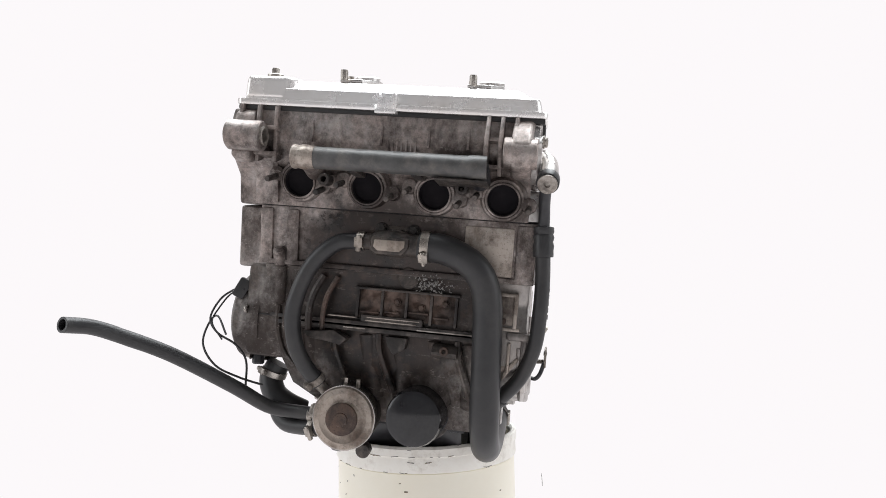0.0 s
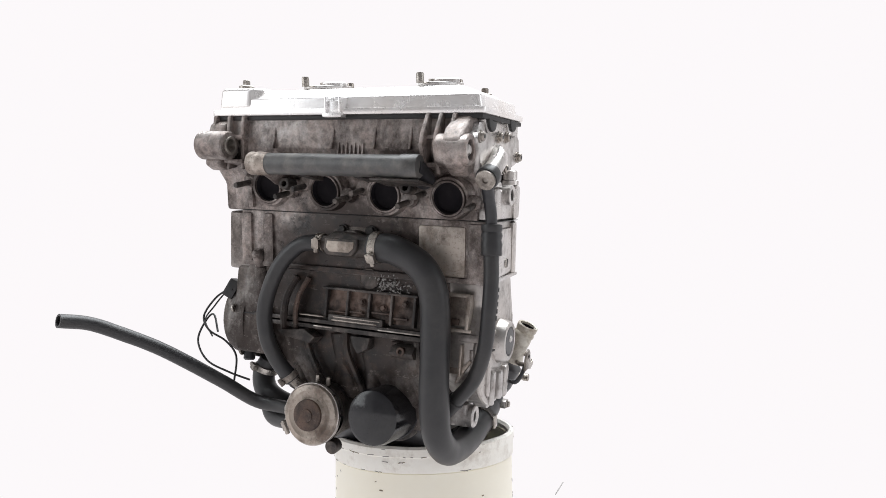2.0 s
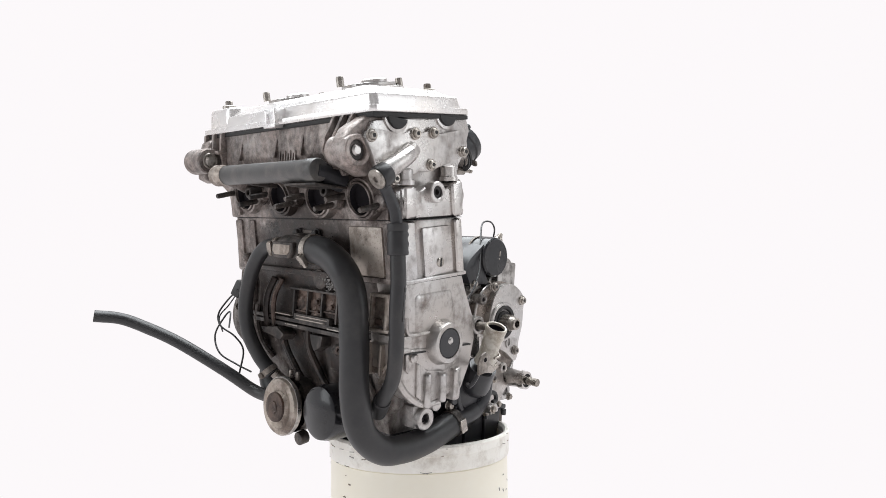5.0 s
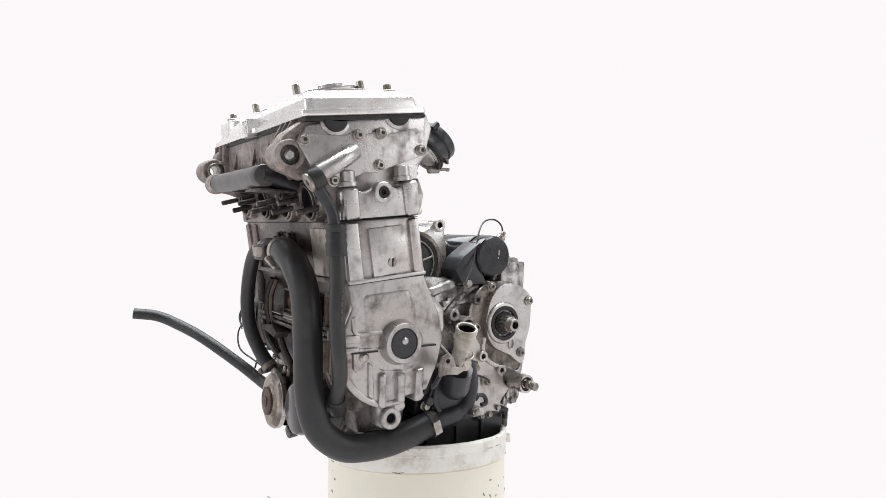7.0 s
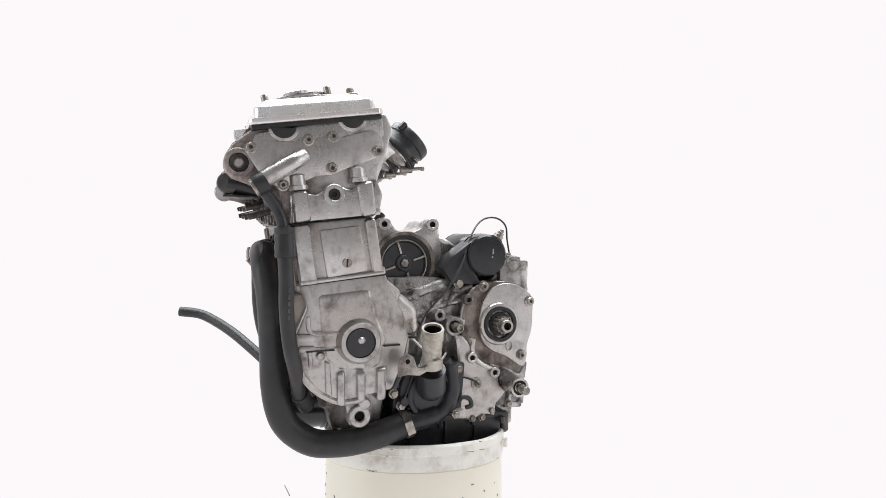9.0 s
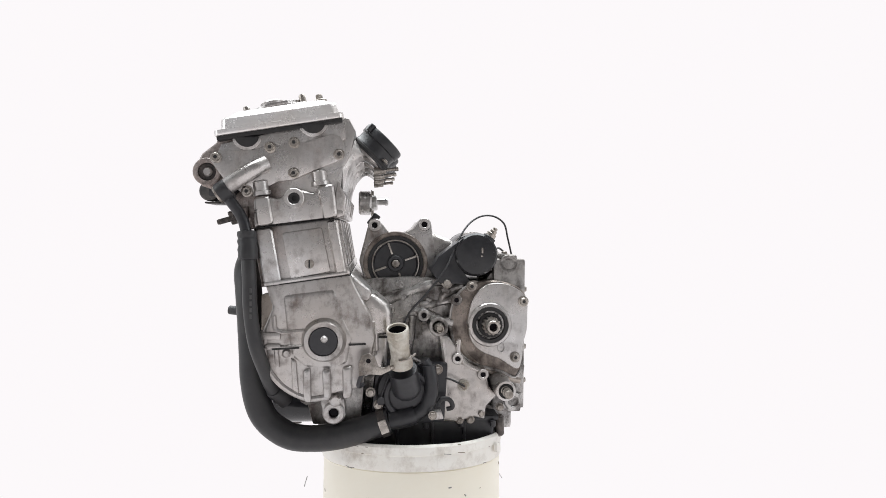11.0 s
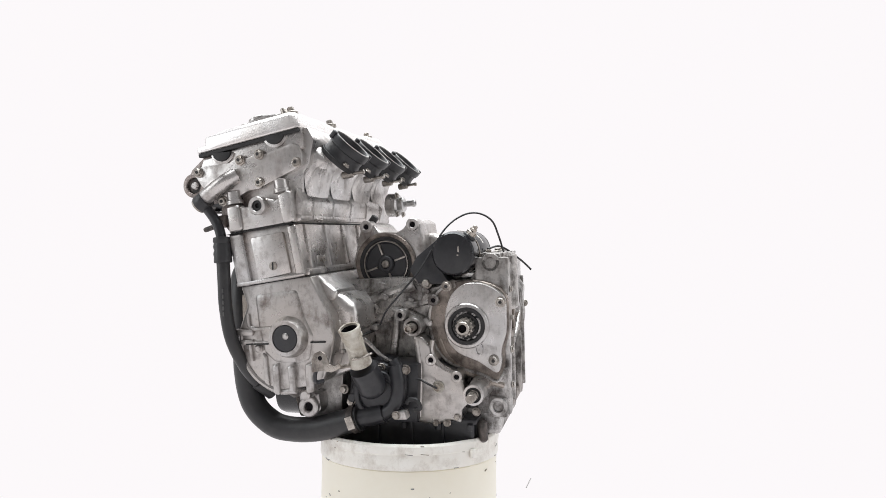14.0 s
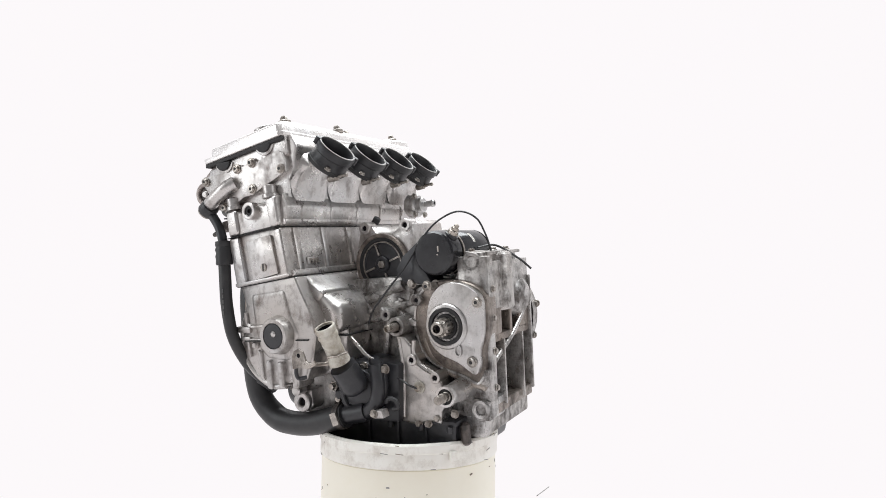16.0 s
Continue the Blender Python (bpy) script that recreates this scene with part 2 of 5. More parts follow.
def hose(pts, r, seg=18, steps=8, wall=0.0, wobble=0.0):
    """A round tube along a smooth path; wall: an open end of that thickness at the path's end."""
    path = spline(pts, steps)
    bm = bmesh.new()
    t0 = (path[1] - path[0]).normalized()
    u = t0.orthogonal().normalized()
    prev, rings = None, []
    for i, p in enumerate(path):
        t = (path[min(i + 1, len(path) - 1)] - path[max(i - 1, 0)]).normalized()
        u = (u - t * u.dot(t)).normalized()
        w = t.cross(u)
        rr = r * (1 + wobble * noise.noise(p * 60))
        rg = [bm.verts.new(p + (u * math.cos(2 * math.pi * k / seg) + w * math.sin(2 * math.pi * k / seg)) * rr) for k in range(seg)]
        if prev:
            for k in range(seg):
                bm.faces.new((prev[k], prev[(k + 1) % seg], rg[(k + 1) % seg], rg[k]))
        prev = rg
        rings.append(rg)
    bm.faces.new(rings[0][::-1])
    if wall:
        c = path[-1]
        inner = [bm.verts.new(c + (v.co - c) * (1 - wall / r)) for v in rings[-1]]
        deep = [bm.verts.new(v.co - t * r * 1.5) for v in inner]
        for k in range(seg):
            j = (k + 1) % seg
            bm.faces.new((rings[-1][k], rings[-1][j], inner[j], inner[k]))
            bm.faces.new((inner[k], inner[j], deep[j], deep[k]))
        bm.faces.new(deep)
    else:
        bm.faces.new(rings[-1])
    return bm


def hex_bolt(at, out, r=0.006, h=0.006, washer=True):
    at, out = Vector(at), Vector(out).normalized()
    bms = [lathe([(0, 0), (r, 0), (r, h * 0.85), (r * 0.85, h), (0, h)], at, at + out, 6)]
    if washer:
        bms.append(rod(at, at + out * 0.0018, r * 1.35, seg=18))
    return join(*bms)


def cross_bolt(at, out, r=0.006):
    """A flanged screw head with a crossed slot."""
    at, out = Vector(at), Vector(out).normalized()
    q = out.to_track_quat("Z", "Y").to_matrix().to_4x4()
    head = lathe([(0, 0), (r * 1.3, 0), (r * 1.3, 0.0015), (r, 0.002), (r, 0.004), (r * 0.8, 0.0055), (0, 0.0055)], at, at + out, 18)
    return head, Matrix.Translation(at + out * 0.0052) @ q


def lean(y, z, a):
    """Coordinates along and across a casting that leans by a degrees about the crank's direction."""
    return Matrix.Translation((0, y, z)) @ pose(0, 0, 0, a, 0, 0)


X, Y, Z = Vector((1, 0, 0)), Vector((0, 1, 0)), Vector((0, 0, 1))


# ---------------------------------------------------------------- studio
def build_studio():
    # floor and wall of one seamless sweep
    prof = [(-3.2, -0.03), (1.6, -0.03)]
    for k in range(1, 9):
        a = math.pi / 2 * k / 8
        prof.append((1.6 + 0.8 * math.sin(a), 0.77 - 0.8 * math.cos(a)))
    prof.append((2.4, 3.4))
    bm = bmesh.new()
    cols = [[bm.verts.new((x, y, z)) for y, z in prof] for x in (-3.2, 3.2)]
    for i in range(len(prof) - 1):
        bm.faces.new((cols[0][i], cols[1][i], cols[1][i + 1], cols[0][i + 1]))
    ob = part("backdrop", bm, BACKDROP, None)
    tagged(ob, "seamless overexposed white photo backdrop", "backdrop", kind="structure")
    # walls and ceiling out of view, added to bounce and dim the light
    for nm, box in (("wall_west", (-3.3, -3.2, -3.2, 2.4, -0.03, 3.4)), ("wall_east", (3.2, 3.3, -3.2, 2.4, -0.03, 3.4)), ("wall_south", (-3.3, 3.3, -3.3, -3.2, -0.03, 3.4)), ("ceiling", (-3.3, 3.3, -3.3, 2.4, 3.4, 3.5))):
        w = part(nm, block(*box, 0), WHITE_WALL if nm in ("wall_west", "wall_east") else WALL, None)
        tagged(w, ("unseen white bounce " if nm in ("wall_west", "wall_east") else "unseen grey dimming ") + ("ceiling" if nm == "ceiling" else "wall"), "ceiling" if nm == "ceiling" else "wall", kind="structure")


def build_turntable():
    t = new("turntable")
    tagged(t, "white round photo turntable with a few scuffs", "turntable")
    bm = lathe([(0, -0.028), (0.6, -0.028), (0.6, -0.004), (0.596, 0), (0, 0)], (0, 0, 0), (0, 0, 1), 96)
    # glow is added to the board so that no edge or shading shows
    part("board", bm, BACKDROP, t, "white board with added glow")
    for x, y, a, l in ((0.204, 0.105, 81, 0.07), (-0.155, -0.16, -9, 0.06), (-0.105, 0.167, 169, 0.055)):
        part("scuff", block(-l / 2, l / 2, -0.0007, 0.0007, 0.0002, 0.0008, 0, pose(x, y, 0, 0, 0, a)), SCRATCH, t)
    return t


def build_pail():
    t = new("plastic_pail")
    tagged(t, "cream plastic pail with scuffed white rim on the turntable", "pail")
    c = (0.009, -0.017)
    m = pose(c[0], c[1], 0.002, -0.4, -0.7, 0)
    R, H = 0.1305, 0.1125
    bm = lathe([(0, 0.004), (R - 0.004, 0.004), (R, 0.008), (R, H - 0.036), (R - 0.003, H - 0.034), (R - 0.003, H - 0.01), (R - 0.006, H - 0.01), (R - 0.008, 0.012), (0, 0.012)], (0, 0, 0), Z, 72)
    bmesh.ops.transform(bm, matrix=m, verts=bm.verts)
    part("body", bm, PAIL, t)
    bm = lathe([(R - 0.005, H - 0.034), (R + 0.002, H - 0.034), (R + 0.0025, H - 0.032), (R + 0.002, H - 0.014), (R + 0.0035, H - 0.013), (R + 0.0035, H - 0.003),
                (R + 0.001, H), (R - 0.002, H), (R - 0.005, H - 0.004), (R - 0.005, H - 0.034)], (0, 0, 0), Z, 72)
    for v in bm.verts:
        if v.co.z > H - 0.006:
            v.co.z += 0.0008 * noise.noise(v.co * 28)
    bmesh.ops.transform(bm, matrix=m, verts=bm.verts)
    part("rim", bm, RIM, t, "scuffed white rolled rim")
    bm = block(-0.003, 0.003, -0.005, 0.005, -0.006, 0.006, 0.001, pose(0.1015, 0.084, 0.098, 0, 0, 47))
    part("rim_clip", bm, RIM, t)
    rnd = random.Random(9)
    for k in range(46):
        a, zz, l = rnd.uniform(0, 2 * math.pi), rnd.uniform(0.01, 0.068), rnd.uniform(0.0008, 0.0026)
        q = m @ Matrix.Rotation(a, 4, "Z") @ pose(R, 0, zz, rnd.uniform(-70, 70), 0, 0)
        part("chip", block(-0.0003, 0.0004, -l, l, -l * 0.4, l * 0.4, 0.0002, q), SCRATCH if k % 3 else CHIP, t)
    for k in range(64):
        a, zz, l = rnd.choice((0.3, 1.5, 2.2, 3.7, 4.4, 5.4)) + rnd.gauss(0, 0.22), H - rnd.choice((0.002, 0.004, 0.0125, 0.0128, 0.0132, 0.02, 0.0335, 0.0335)), rnd.uniform(0.0015, 0.006)
        q = m @ Matrix.Rotation(a, 4, "Z") @ pose(R + (0.0034 if zz > H - 0.013 else 0.0022), 0, zz, rnd.uniform(-12, 12), 0, 0)
        part("scrape", block(-0.0004, 0.0004, -l, l, -0.0004, 0.0004, 0.0001, q), SCRATCH if k % 3 else CHIP, t)
    return t


def moved(bm, m):
    bmesh.ops.transform(bm, matrix=m, verts=bm.verts)
    return bm


def slab(points, x0, x1, bevel=0.002, seg=2):
    """A plate seen along the crank, of (y, z) outline points."""
    return prism(points, "x", x0, x1, bevel, seg)


def at_yz(points, x):
    return [(x, y, z) for y, z in points]


def screw_head(parent, at, out, r=0.0055, material=None):
    """A flanged screw with a dark crossed slot."""
    bm, m = cross_bolt(at, out, r)
    s = part("screw", bm, material or STEEL, parent)
    slots = join(block(-r * 0.6, r * 0.6, -r * 0.12, r * 0.12, 0, 0.0007, 0, m), block(-r * 0.12, r * 0.12, -r * 0.6, r * 0.6, 0, 0.00075, 0, m))
    return s, slots


def screws(parent, spots, x, r=0.0055):
    for y, z in spots:
        s, slots = screw_head(parent, (x, y, z), X, r)
        slots.free()
        bore = lathe([(0, 0.0), (r * 0.45, 0.0), (r * 0.45, 0.0008), (0, 0.0008)], (x + 0.005, y, z), (x + 1, y, z), 6)
        part("screw_socket", bore, GASKET, parent)


def worm_clamp(parent, at, along, r, width=0.009, screw_side=(0, -0.6, -0.8)):
    """A worm-drive hose clip: band, screw housing and slotted screw."""
    at, d = Vector(at), Vector(along).normalized()
    side = Vector(screw_side)
    side = (side - d * side.dot(d)).normalized()
    c = part("hose_clip", ring(at - d * width / 2, at + d * width / 2, r - 0.0006, r + 0.0012, 28), STEEL, parent, "steel worm-drive hose clip")
    t = d.cross(side).normalized()
    q = Matrix((d, t, side)).transposed().to_4x4()
    c2 = at + side * (r + 0.003)
    part("housing", block(-width * 0.55, width * 0.55, -0.006, 0.006, -0.003, 0.003, 0.001, Matrix.Translation(c2) @ q), STEEL, c)
    part("screw", rod(c2 - t * 0.008, c2 + t * 0.011, 0.0032, seg=10), STEEL, c)
    teeth = [block(-width * 0.3, width * 0.3, -0.0005, 0.0005, -0.0002, 0.0006, 0, Matrix.Translation(at) @ Matrix.Rotation(a, 4, d) @ Matrix.Translation(side * (r + 0.0012)) @ q) for a in (0.5, 0.65, 0.8, 0.95, 1.1, 1.25)]
    part("thread", join(*teeth), GASKET, c)


# ---------------------------------------------------------------- engine
PORTS = [-0.1385, -0.0538, 0.0282, 0.1092]
INTAKES = [0.096, 0.0145, -0.067, -0.1485]
HEADLEAN = 10.0


def build_engine():
    e = new("motorcycle_engine")
    tagged(e, "used four-cylinder motorcycle engine with oily aluminium cases and black hoses", "engine")
    head(e)
    cover(e)
    cylinders(e)
    crankcase(e)
    left_end(e)
    gearbox(e)
    rear(e)
    generator_drive(e)
    starter(e)
    sprocket_side(e)
    water_pump(e)
    front_side(e)
    hoses(e)
    return e


def runner(x, base, d, seg=36):
    """An intake runner: round under the boot, spreading to a rounded rectangle on the head."""
    w = d.cross(X)
    bm = bmesh.new()
    rings = []
    for k in range(7):
        t = k / 6
        row = []
        for i in range(seg):
            a = 2 * math.pi * i / seg
            ca, sa = math.cos(a), math.sin(a)
            top = base + (X * ca + w * sa) * (0.0275 + 0.0015 * (k == 1)) - d * 0.003 * min(t * 6, 1)
            wide = 0.030 + 0.0102 * t
            foot = Vector((x + math.copysign(abs(ca) ** 0.42, ca) * wide, -0.114, 0.402 + math.copysign(abs(sa) ** 0.6, sa) * 0.045))
            f = t ** 1.35
            row.append(bm.verts.new(top * (1 - f) + foot * f))
        rings.append(row)
    for p, q in zip(rings, rings[1:]):
        for i in range(seg):
            bm.faces.new((p[i], p[(i + 1) % seg], q[(i + 1) % seg], q[i]))
    bm.faces.new(rings[0])
    return bm


def head(e):
    prof = [(-0.266, 0.4265), (-0.262, 0.385), (-0.250, 0.366), (-0.234, 0.352), (-0.226, 0.3105), (-0.1195, 0.3248), (-0.113, 0.40), (-0.113, 0.4535)]
    h = part("cylinder_head", prism(prof, "x", -0.2, 0.140, 0.0016), HEAD, e, "grimy cast aluminium cylinder head")
    # end tower over the chain tunnel
    prof = [(-0.2226, 0.3479), (-0.2123, 0.351), (-0.1923, 0.3474), (-0.1792, 0.3568), (-0.1622, 0.3591), (-0.1504, 0.3557), (-0.1242, 0.3695), (-0.1187, 0.3248), (-0.2211, 0.3108)]
    part("tower", prism(prof, "x", 0.10, 0.155, 0.005, 3), ALU, h)
    for pts in ([(-0.222, 0.3492), (-0.2024, 0.3522), (-0.1968, 0.3157), (-0.2178, 0.3116)], [(-0.1451, 0.3635), (-0.1242, 0.3688), (-0.1187, 0.3255), (-0.137, 0.322)]):
        part("pillar", slab(pts, 0.13, 0.1595, 0.006, 3), ALU, h)
    # head bolts in the two pillars
    for y, z in ((-0.2125, 0.352), (-0.1405, 0.3655)):
        m = lean(y, z, 8) @ Matrix.Translation((0.149, 0, 0))
        part("head_bolt", moved(lathe([(0, 0), (0.0115, 0), (0.0115, 0.005), (0.0095, 0.006), (0.0095, 0.017), (0.0075, 0.0185), (0.0055, 0.0185), (0.0055, 0.01), (0, 0.01)], (0, 0, 0), Z, 20), m), ALU, h)
    y, z = -0.172, 0.3485
    part("plug_boss", ring((0.150, y, z), (0.1635, y, z), 0.0072, 0.0125), ALU, h)
    part("plug", lathe([(0.0075, 0), (0.0075, 0.005), (0.0035, 0.005), (0.0035, 0.001), (0, 0.001)], (0.156, y, z), (1, y, z), 18), GASKET, h, "dark recessed socket plug")
    # wall under the valve cover with the two half-moon plugs
    upper = [(-0.2703, 0.3982), (-0.2631, 0.4158), (-0.1932, 0.4331), (-0.113, 0.4562), (-0.1092, 0.4257), (-0.1373, 0.4082), (-0.2445, 0.3816)]
    part("cam_wall", slab(upper, 0.12, 0.146, 0.002), ALU, h)
    for c in [(-0.2315, 0.4262), (-0.1505, 0.4449)]:
        arc = [(math.cos(a), math.sin(a)) for a in [math.pi * (1.06 + k * 0.9 / 12) for k in range(13)]]
        part("plug_seat", slab([(c[0] + 0.0185 * u, c[1] + 0.0185 * v) for u, v in arc], 0.135, 0.1482, 0.0015), ALU, h)
        part("half_moon_plug", slab([(c[0] + 0.0152 * u, c[1] + 0.001 + 0.0152 * v) for u, v in arc], 0.135, 0.1515, 0.002), GASKET, h, "black rubber half-moon plug")
    # bolted water gallery plate on the end
    plate = [(-0.2755, 0.3946), (-0.2707, 0.4028), (-0.2614, 0.4067), (-0.2198, 0.4094), (-0.2094, 0.4149), (-0.2016, 0.4188), (-0.1935, 0.4141), (-0.1801, 0.4193), (-0.1721, 0.424), (-0.1637, 0.4186), (-0.139, 0.4267), (-0.125, 0.4314), (-0.1149, 0.4274), (-0.1102, 0.4145), (-0.1113, 0.4012), (-0.1211, 0.3956), (-0.1613, 0.3785), (-0.1734, 0.3723), (-0.1923, 0.3698), (-0.2236, 0.3533), (-0.2326, 0.3509), (-0.2405, 0.3577), (-0.256, 0.3673)]
    pl = part("gallery_plate", slab(plate, 0.138, 0.1497, 0.0018), ALU, h, "flat aluminium gallery plate with six screws")
    screws(pl, [(-0.2681, 0.3984), (-0.2027, 0.4121), (-0.1733, 0.4185), (-0.1178, 0.4049), (-0.1737, 0.3805), (-0.2308, 0.3569)], 0.1497)
    tube = [(0.150, -0.208, 0.392), (0.158, -0.222, 0.383), (0.160, -0.244, 0.368), (0.159, -0.256, 0.360)]
    part("outlet_tube", hose(tube, 0.0105, 18, 5), ALU, pl, "bare aluminium outlet tube")
    d = Vector((-0.05, -0.82, -0.55)).normalized()
    c = Vector((0.159, -0.2535, 0.3585))
    part("banjo_ring", lathe([(0, -0.004), (0.0125, -0.004), (0.0132, -0.002), (0.0132, 0.009), (0.0125, 0.0105), (0, 0.0105)], c, c + d, 26), RUBBER, pl)
    part("banjo_bolt", lathe([(0, 0), (0.0112, 0), (0.0115, 0.001), (0.0112, 0.003), (0.0085, 0.0035), (0.0035, 0.0032), (0.003, 0.001), (0, 0.001)], c + d * 0.0105, c + d, 24), STEEL, pl)
    # front engine mounts
    for x0, x1, hole in ((0.108, 0.1455, 1), (-0.2165, -0.178, -1)):
        y, z = (-0.2805, 0.381) if hole == 1 else (-0.280, 0.384)
        lobe = [(-0.297, 0.388), (-0.288, 0.404), (-0.262, 0.4255), (-0.240, 0.429), (-0.235, 0.37), (-0.262, 0.355), (-0.29, 0.364)] if hole == 1 else [(-0.2665, 0.384), (-0.2695, 0.3945), (-0.2765, 0.3995), (-0.274, 0.412), (-0.258, 0.4255), (-0.240, 0.429), (-0.235, 0.37), (-0.262, 0.355), (-0.276, 0.360), (-0.2765, 0.3695), (-0.2695, 0.3745)]
        w = part("mount", slab(lobe, x0 + (0.008 if hole == 1 else 0.002), x1 - (0.006 if hole == 1 else 0.012), 0.005, 3), HEAD, h, "rounded front engine mount")
        if hole == 1:
            part("bush", ring((x0, y, z), (x1, y, z), 0.0112, 0.0172, 28), HEAD, w)
            part("bore", rod((x0 + 0.001, y, z), (x1 - 0.004, y, z), 0.0113, seg=20), DARKCASE, w)
            part("pin", rod((x0 + 0.001, y, z), (x1 - 0.001, y, z), 0.0062, seg=20, edge=0.002), MACHINED, w)
        else:
            part("bush", ring((x0, y, z), (x1 + 0.004, y, z), 0.0085, 0.0178, 28), HEAD, w)
            part("bush_liner", ring((x0 + 0.004, y, z), (x1 + 0.007, y, z), 0.0078, 0.0112, 24), STEEL, w)
        for x in ((x0 - 0.020, x0 - 0.004, x0 + 0.012) if hole == 1 else (x1 - 0.03, x1 - 0.008, x1 + 0.014)):
            part("rib", slab([(-0.286 if hole == 1 else -0.268, 0.384), (-0.284 if hole == 1 else -0.272, 0.398), (-0.273, 0.4235), (-0.255, 0.4275), (-0.25, 0.362), (-0.266, 0.356)], x - 0.0026, x + 0.0026, 0.002), HEAD, w)
        xa, xb = (x0 - 0.022, x0 + 0.01) if hole == 1 else (x1 - 0.01, x1 + 0.018)
        part("web", block(xa, xb, -0.276, -0.255, 0.394, 0.3985, 0.001), HEAD, w)
        part("web", block(xa, xb, -0.272, -0.25, 0.364, 0.3685, 0.001), HEAD, w)
    # exhaust ports
    for i, x in enumerate(PORTS):
        z, d = (0.3425, 0.340, 0.3375, 0.3365)[i], Vector((0, -1, -0.30)).normalized()
        c = Vector((x, -0.2315, z))
        p = part("exhaust_port", lathe([(0.029, -0.004), (0.0262, 0.006), (0.0250, 0.011), (0.0243, 0.0125), (0.0218, 0.0128), (0.0214, 0.0112), (0.0207, 0.0112), (0.0204, 0.0150), (0.0186, 0.0153), (0.0180, 0.0125), (0.0178, 0.004)], c, c + d, 36), HEAD, h, "open round exhaust port")
        # shallow disc, the port's inner shade is in its black colour
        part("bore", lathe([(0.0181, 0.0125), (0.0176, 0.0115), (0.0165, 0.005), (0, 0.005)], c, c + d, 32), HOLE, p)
        for sx, sz in ((-0.0305, 0.005), (0.0305, -0.007)):
            part("ear", moved(prism([(-0.009, -0.004), (-0.004, -0.0085), (0.004, -0.0085), (0.009, -0.004), (0.009, 0.004), (0.004, 0.0085), (-0.004, 0.0085), (-0.009, 0.004)], "y", 0, 0.012, 0.002), pose(x + sx, -0.2435, z + sz, 0, 12 if sx > 0 else -8, 0)), HEAD, p)
            s = Vector((x + sx, -0.24, z + sz - 0.003))
            part("stud", lathe([(0, 0), (0.0036, 0), (0.0036, 0.028), (0.003, 0.030), (0, 0.030)], s, s + d, 10), DARKCASE, p, "rusty exhaust stud")
    for x in (-0.1029, 0.0619):
        n = part("nozzle", ring((x, -0.236, 0.343), (x, -0.2605, 0.3415), 0.0035, 0.0072, 16), DARKCASE, h)
        part("pipe_lug", block(x - 0.010, x + 0.010, -0.243, -0.232, 0.333, 0.350, 0.004), HEAD, n)
    for k in range(7):
        x = -0.028 + k * 0.0055
        part("casting_rib", block(x - 0.001, x + 0.001, -0.264, -0.255, 0.374 + 0.002 * (k % 3), 0.392 - 0.003 * (k % 2), 0.0006), HEAD, h)
    for x in (-0.12, -0.036, 0.02, 0.066):
        part("casting_run", moved(block(x - 0.0015, x + 0.0015, -0.0008, 0.003, -0.018, 0.012, 0.0007), lean(-0.2645, 0.402, -6)), HEAD, h)
    # left flank step
    part("flank", slab([(-0.256, 0.405), (-0.242, 0.365), (-0.218, 0.345), (-0.21, 0.3105), (-0.13, 0.322), (-0.12, 0.44), (-0.25, 0.424)], -0.229, -0.19, 0.005, 3), HEAD, h)
    part("corner_rib", moved(block(-0.004, 0.004, -0.004, 0.004, -0.04, 0.02, 0.003), lean(-0.238, 0.352, 15) @ Matrix.Translation((-0.172, 0, 0))), HEAD, h)
    # intake side: four runners, boots and injector stubs
    for i, x in enumerate(INTAKES):
        d = Vector((0, 0.69, 0.724)).normalized()
        mouth = Vector((x, -0.0590, 0.4325))
        base = mouth - d * 0.031
        part("intake_runner", runner(x, base, d), ALU, h)
        b = part("intake_boot", lathe([(0.022, -0.003), (0.0290, -0.002), (0.0298, 0.004), (0.0288, 0.0075), (0.0280, 0.010), (0.0282, 0.018), (0.0300, 0.0195), (0.0303, 0.0285), (0.0292, 0.0308), (0.0262, 0.0304), (0.0250, 0.027), (0.0244, 0.004)], base, base + d, 36), BOOT, h, "black rubber intake boot")
        part("bore", lathe([(0.0243, 0.012), (0.0, 0.012)], base, base + d, 32), HOLE, b)
        part("lip", ring(base + d * 0.0298, base + d * 0.0316, 0.0264, 0.0288, 36), SCRATCH, b, "grey lip")
        part("boot_band", ring(base + d * 0.0005, base + d * 0.0045, 0.0286, 0.0306, 32), GASKET, b)
        u = Vector((1, 0, 0))
        for s in (-1, 1):
            q = base + d * 0.021 + u * s * 0.0215 + d.cross(u) * -0.0215 * s
            part("lug", rod(q, q + d * 0.0112, 0.0042, seg=10), BOOT, b)
            q = base + d * 0.006 + u * s * 0.024 + d.cross(u) * 0.0215 * s
            part("screw_head", hex_bolt(q, d, 0.0038, 0.004), STEEL, b)
        q = Vector((x + 0.004, -0.074, 0.389))
        n = part("vacuum_stub", join(rod(q, q + Vector((0, 0.016, 0.002)), 0.0052, seg=14), rod(q + Vector((0, 0.014, 0.002)), q + Vector((0, 0.031, 0.004)), 0.0023, seg=10), rod(q + Vector((0, 0.028, 0.0035)), q + Vector((0, 0.033, 0.004)), 0.003, seg=10)), STEEL, h)
    part("rear_wall", slab([(-0.116, 0.453), (-0.106, 0.453), (-0.097, 0.436), (-0.104, 0.405), (-0.116, 0.385)], -0.2, 0.140, 0.003), ALU, h)
    # ribs over the joint on the intake side
    part("joint_wall", slab([(-0.128, 0.325), (-0.1135, 0.327), (-0.1095, 0.352), (-0.119, 0.372)], -0.197, 0.15, 0.003), ALU, h)
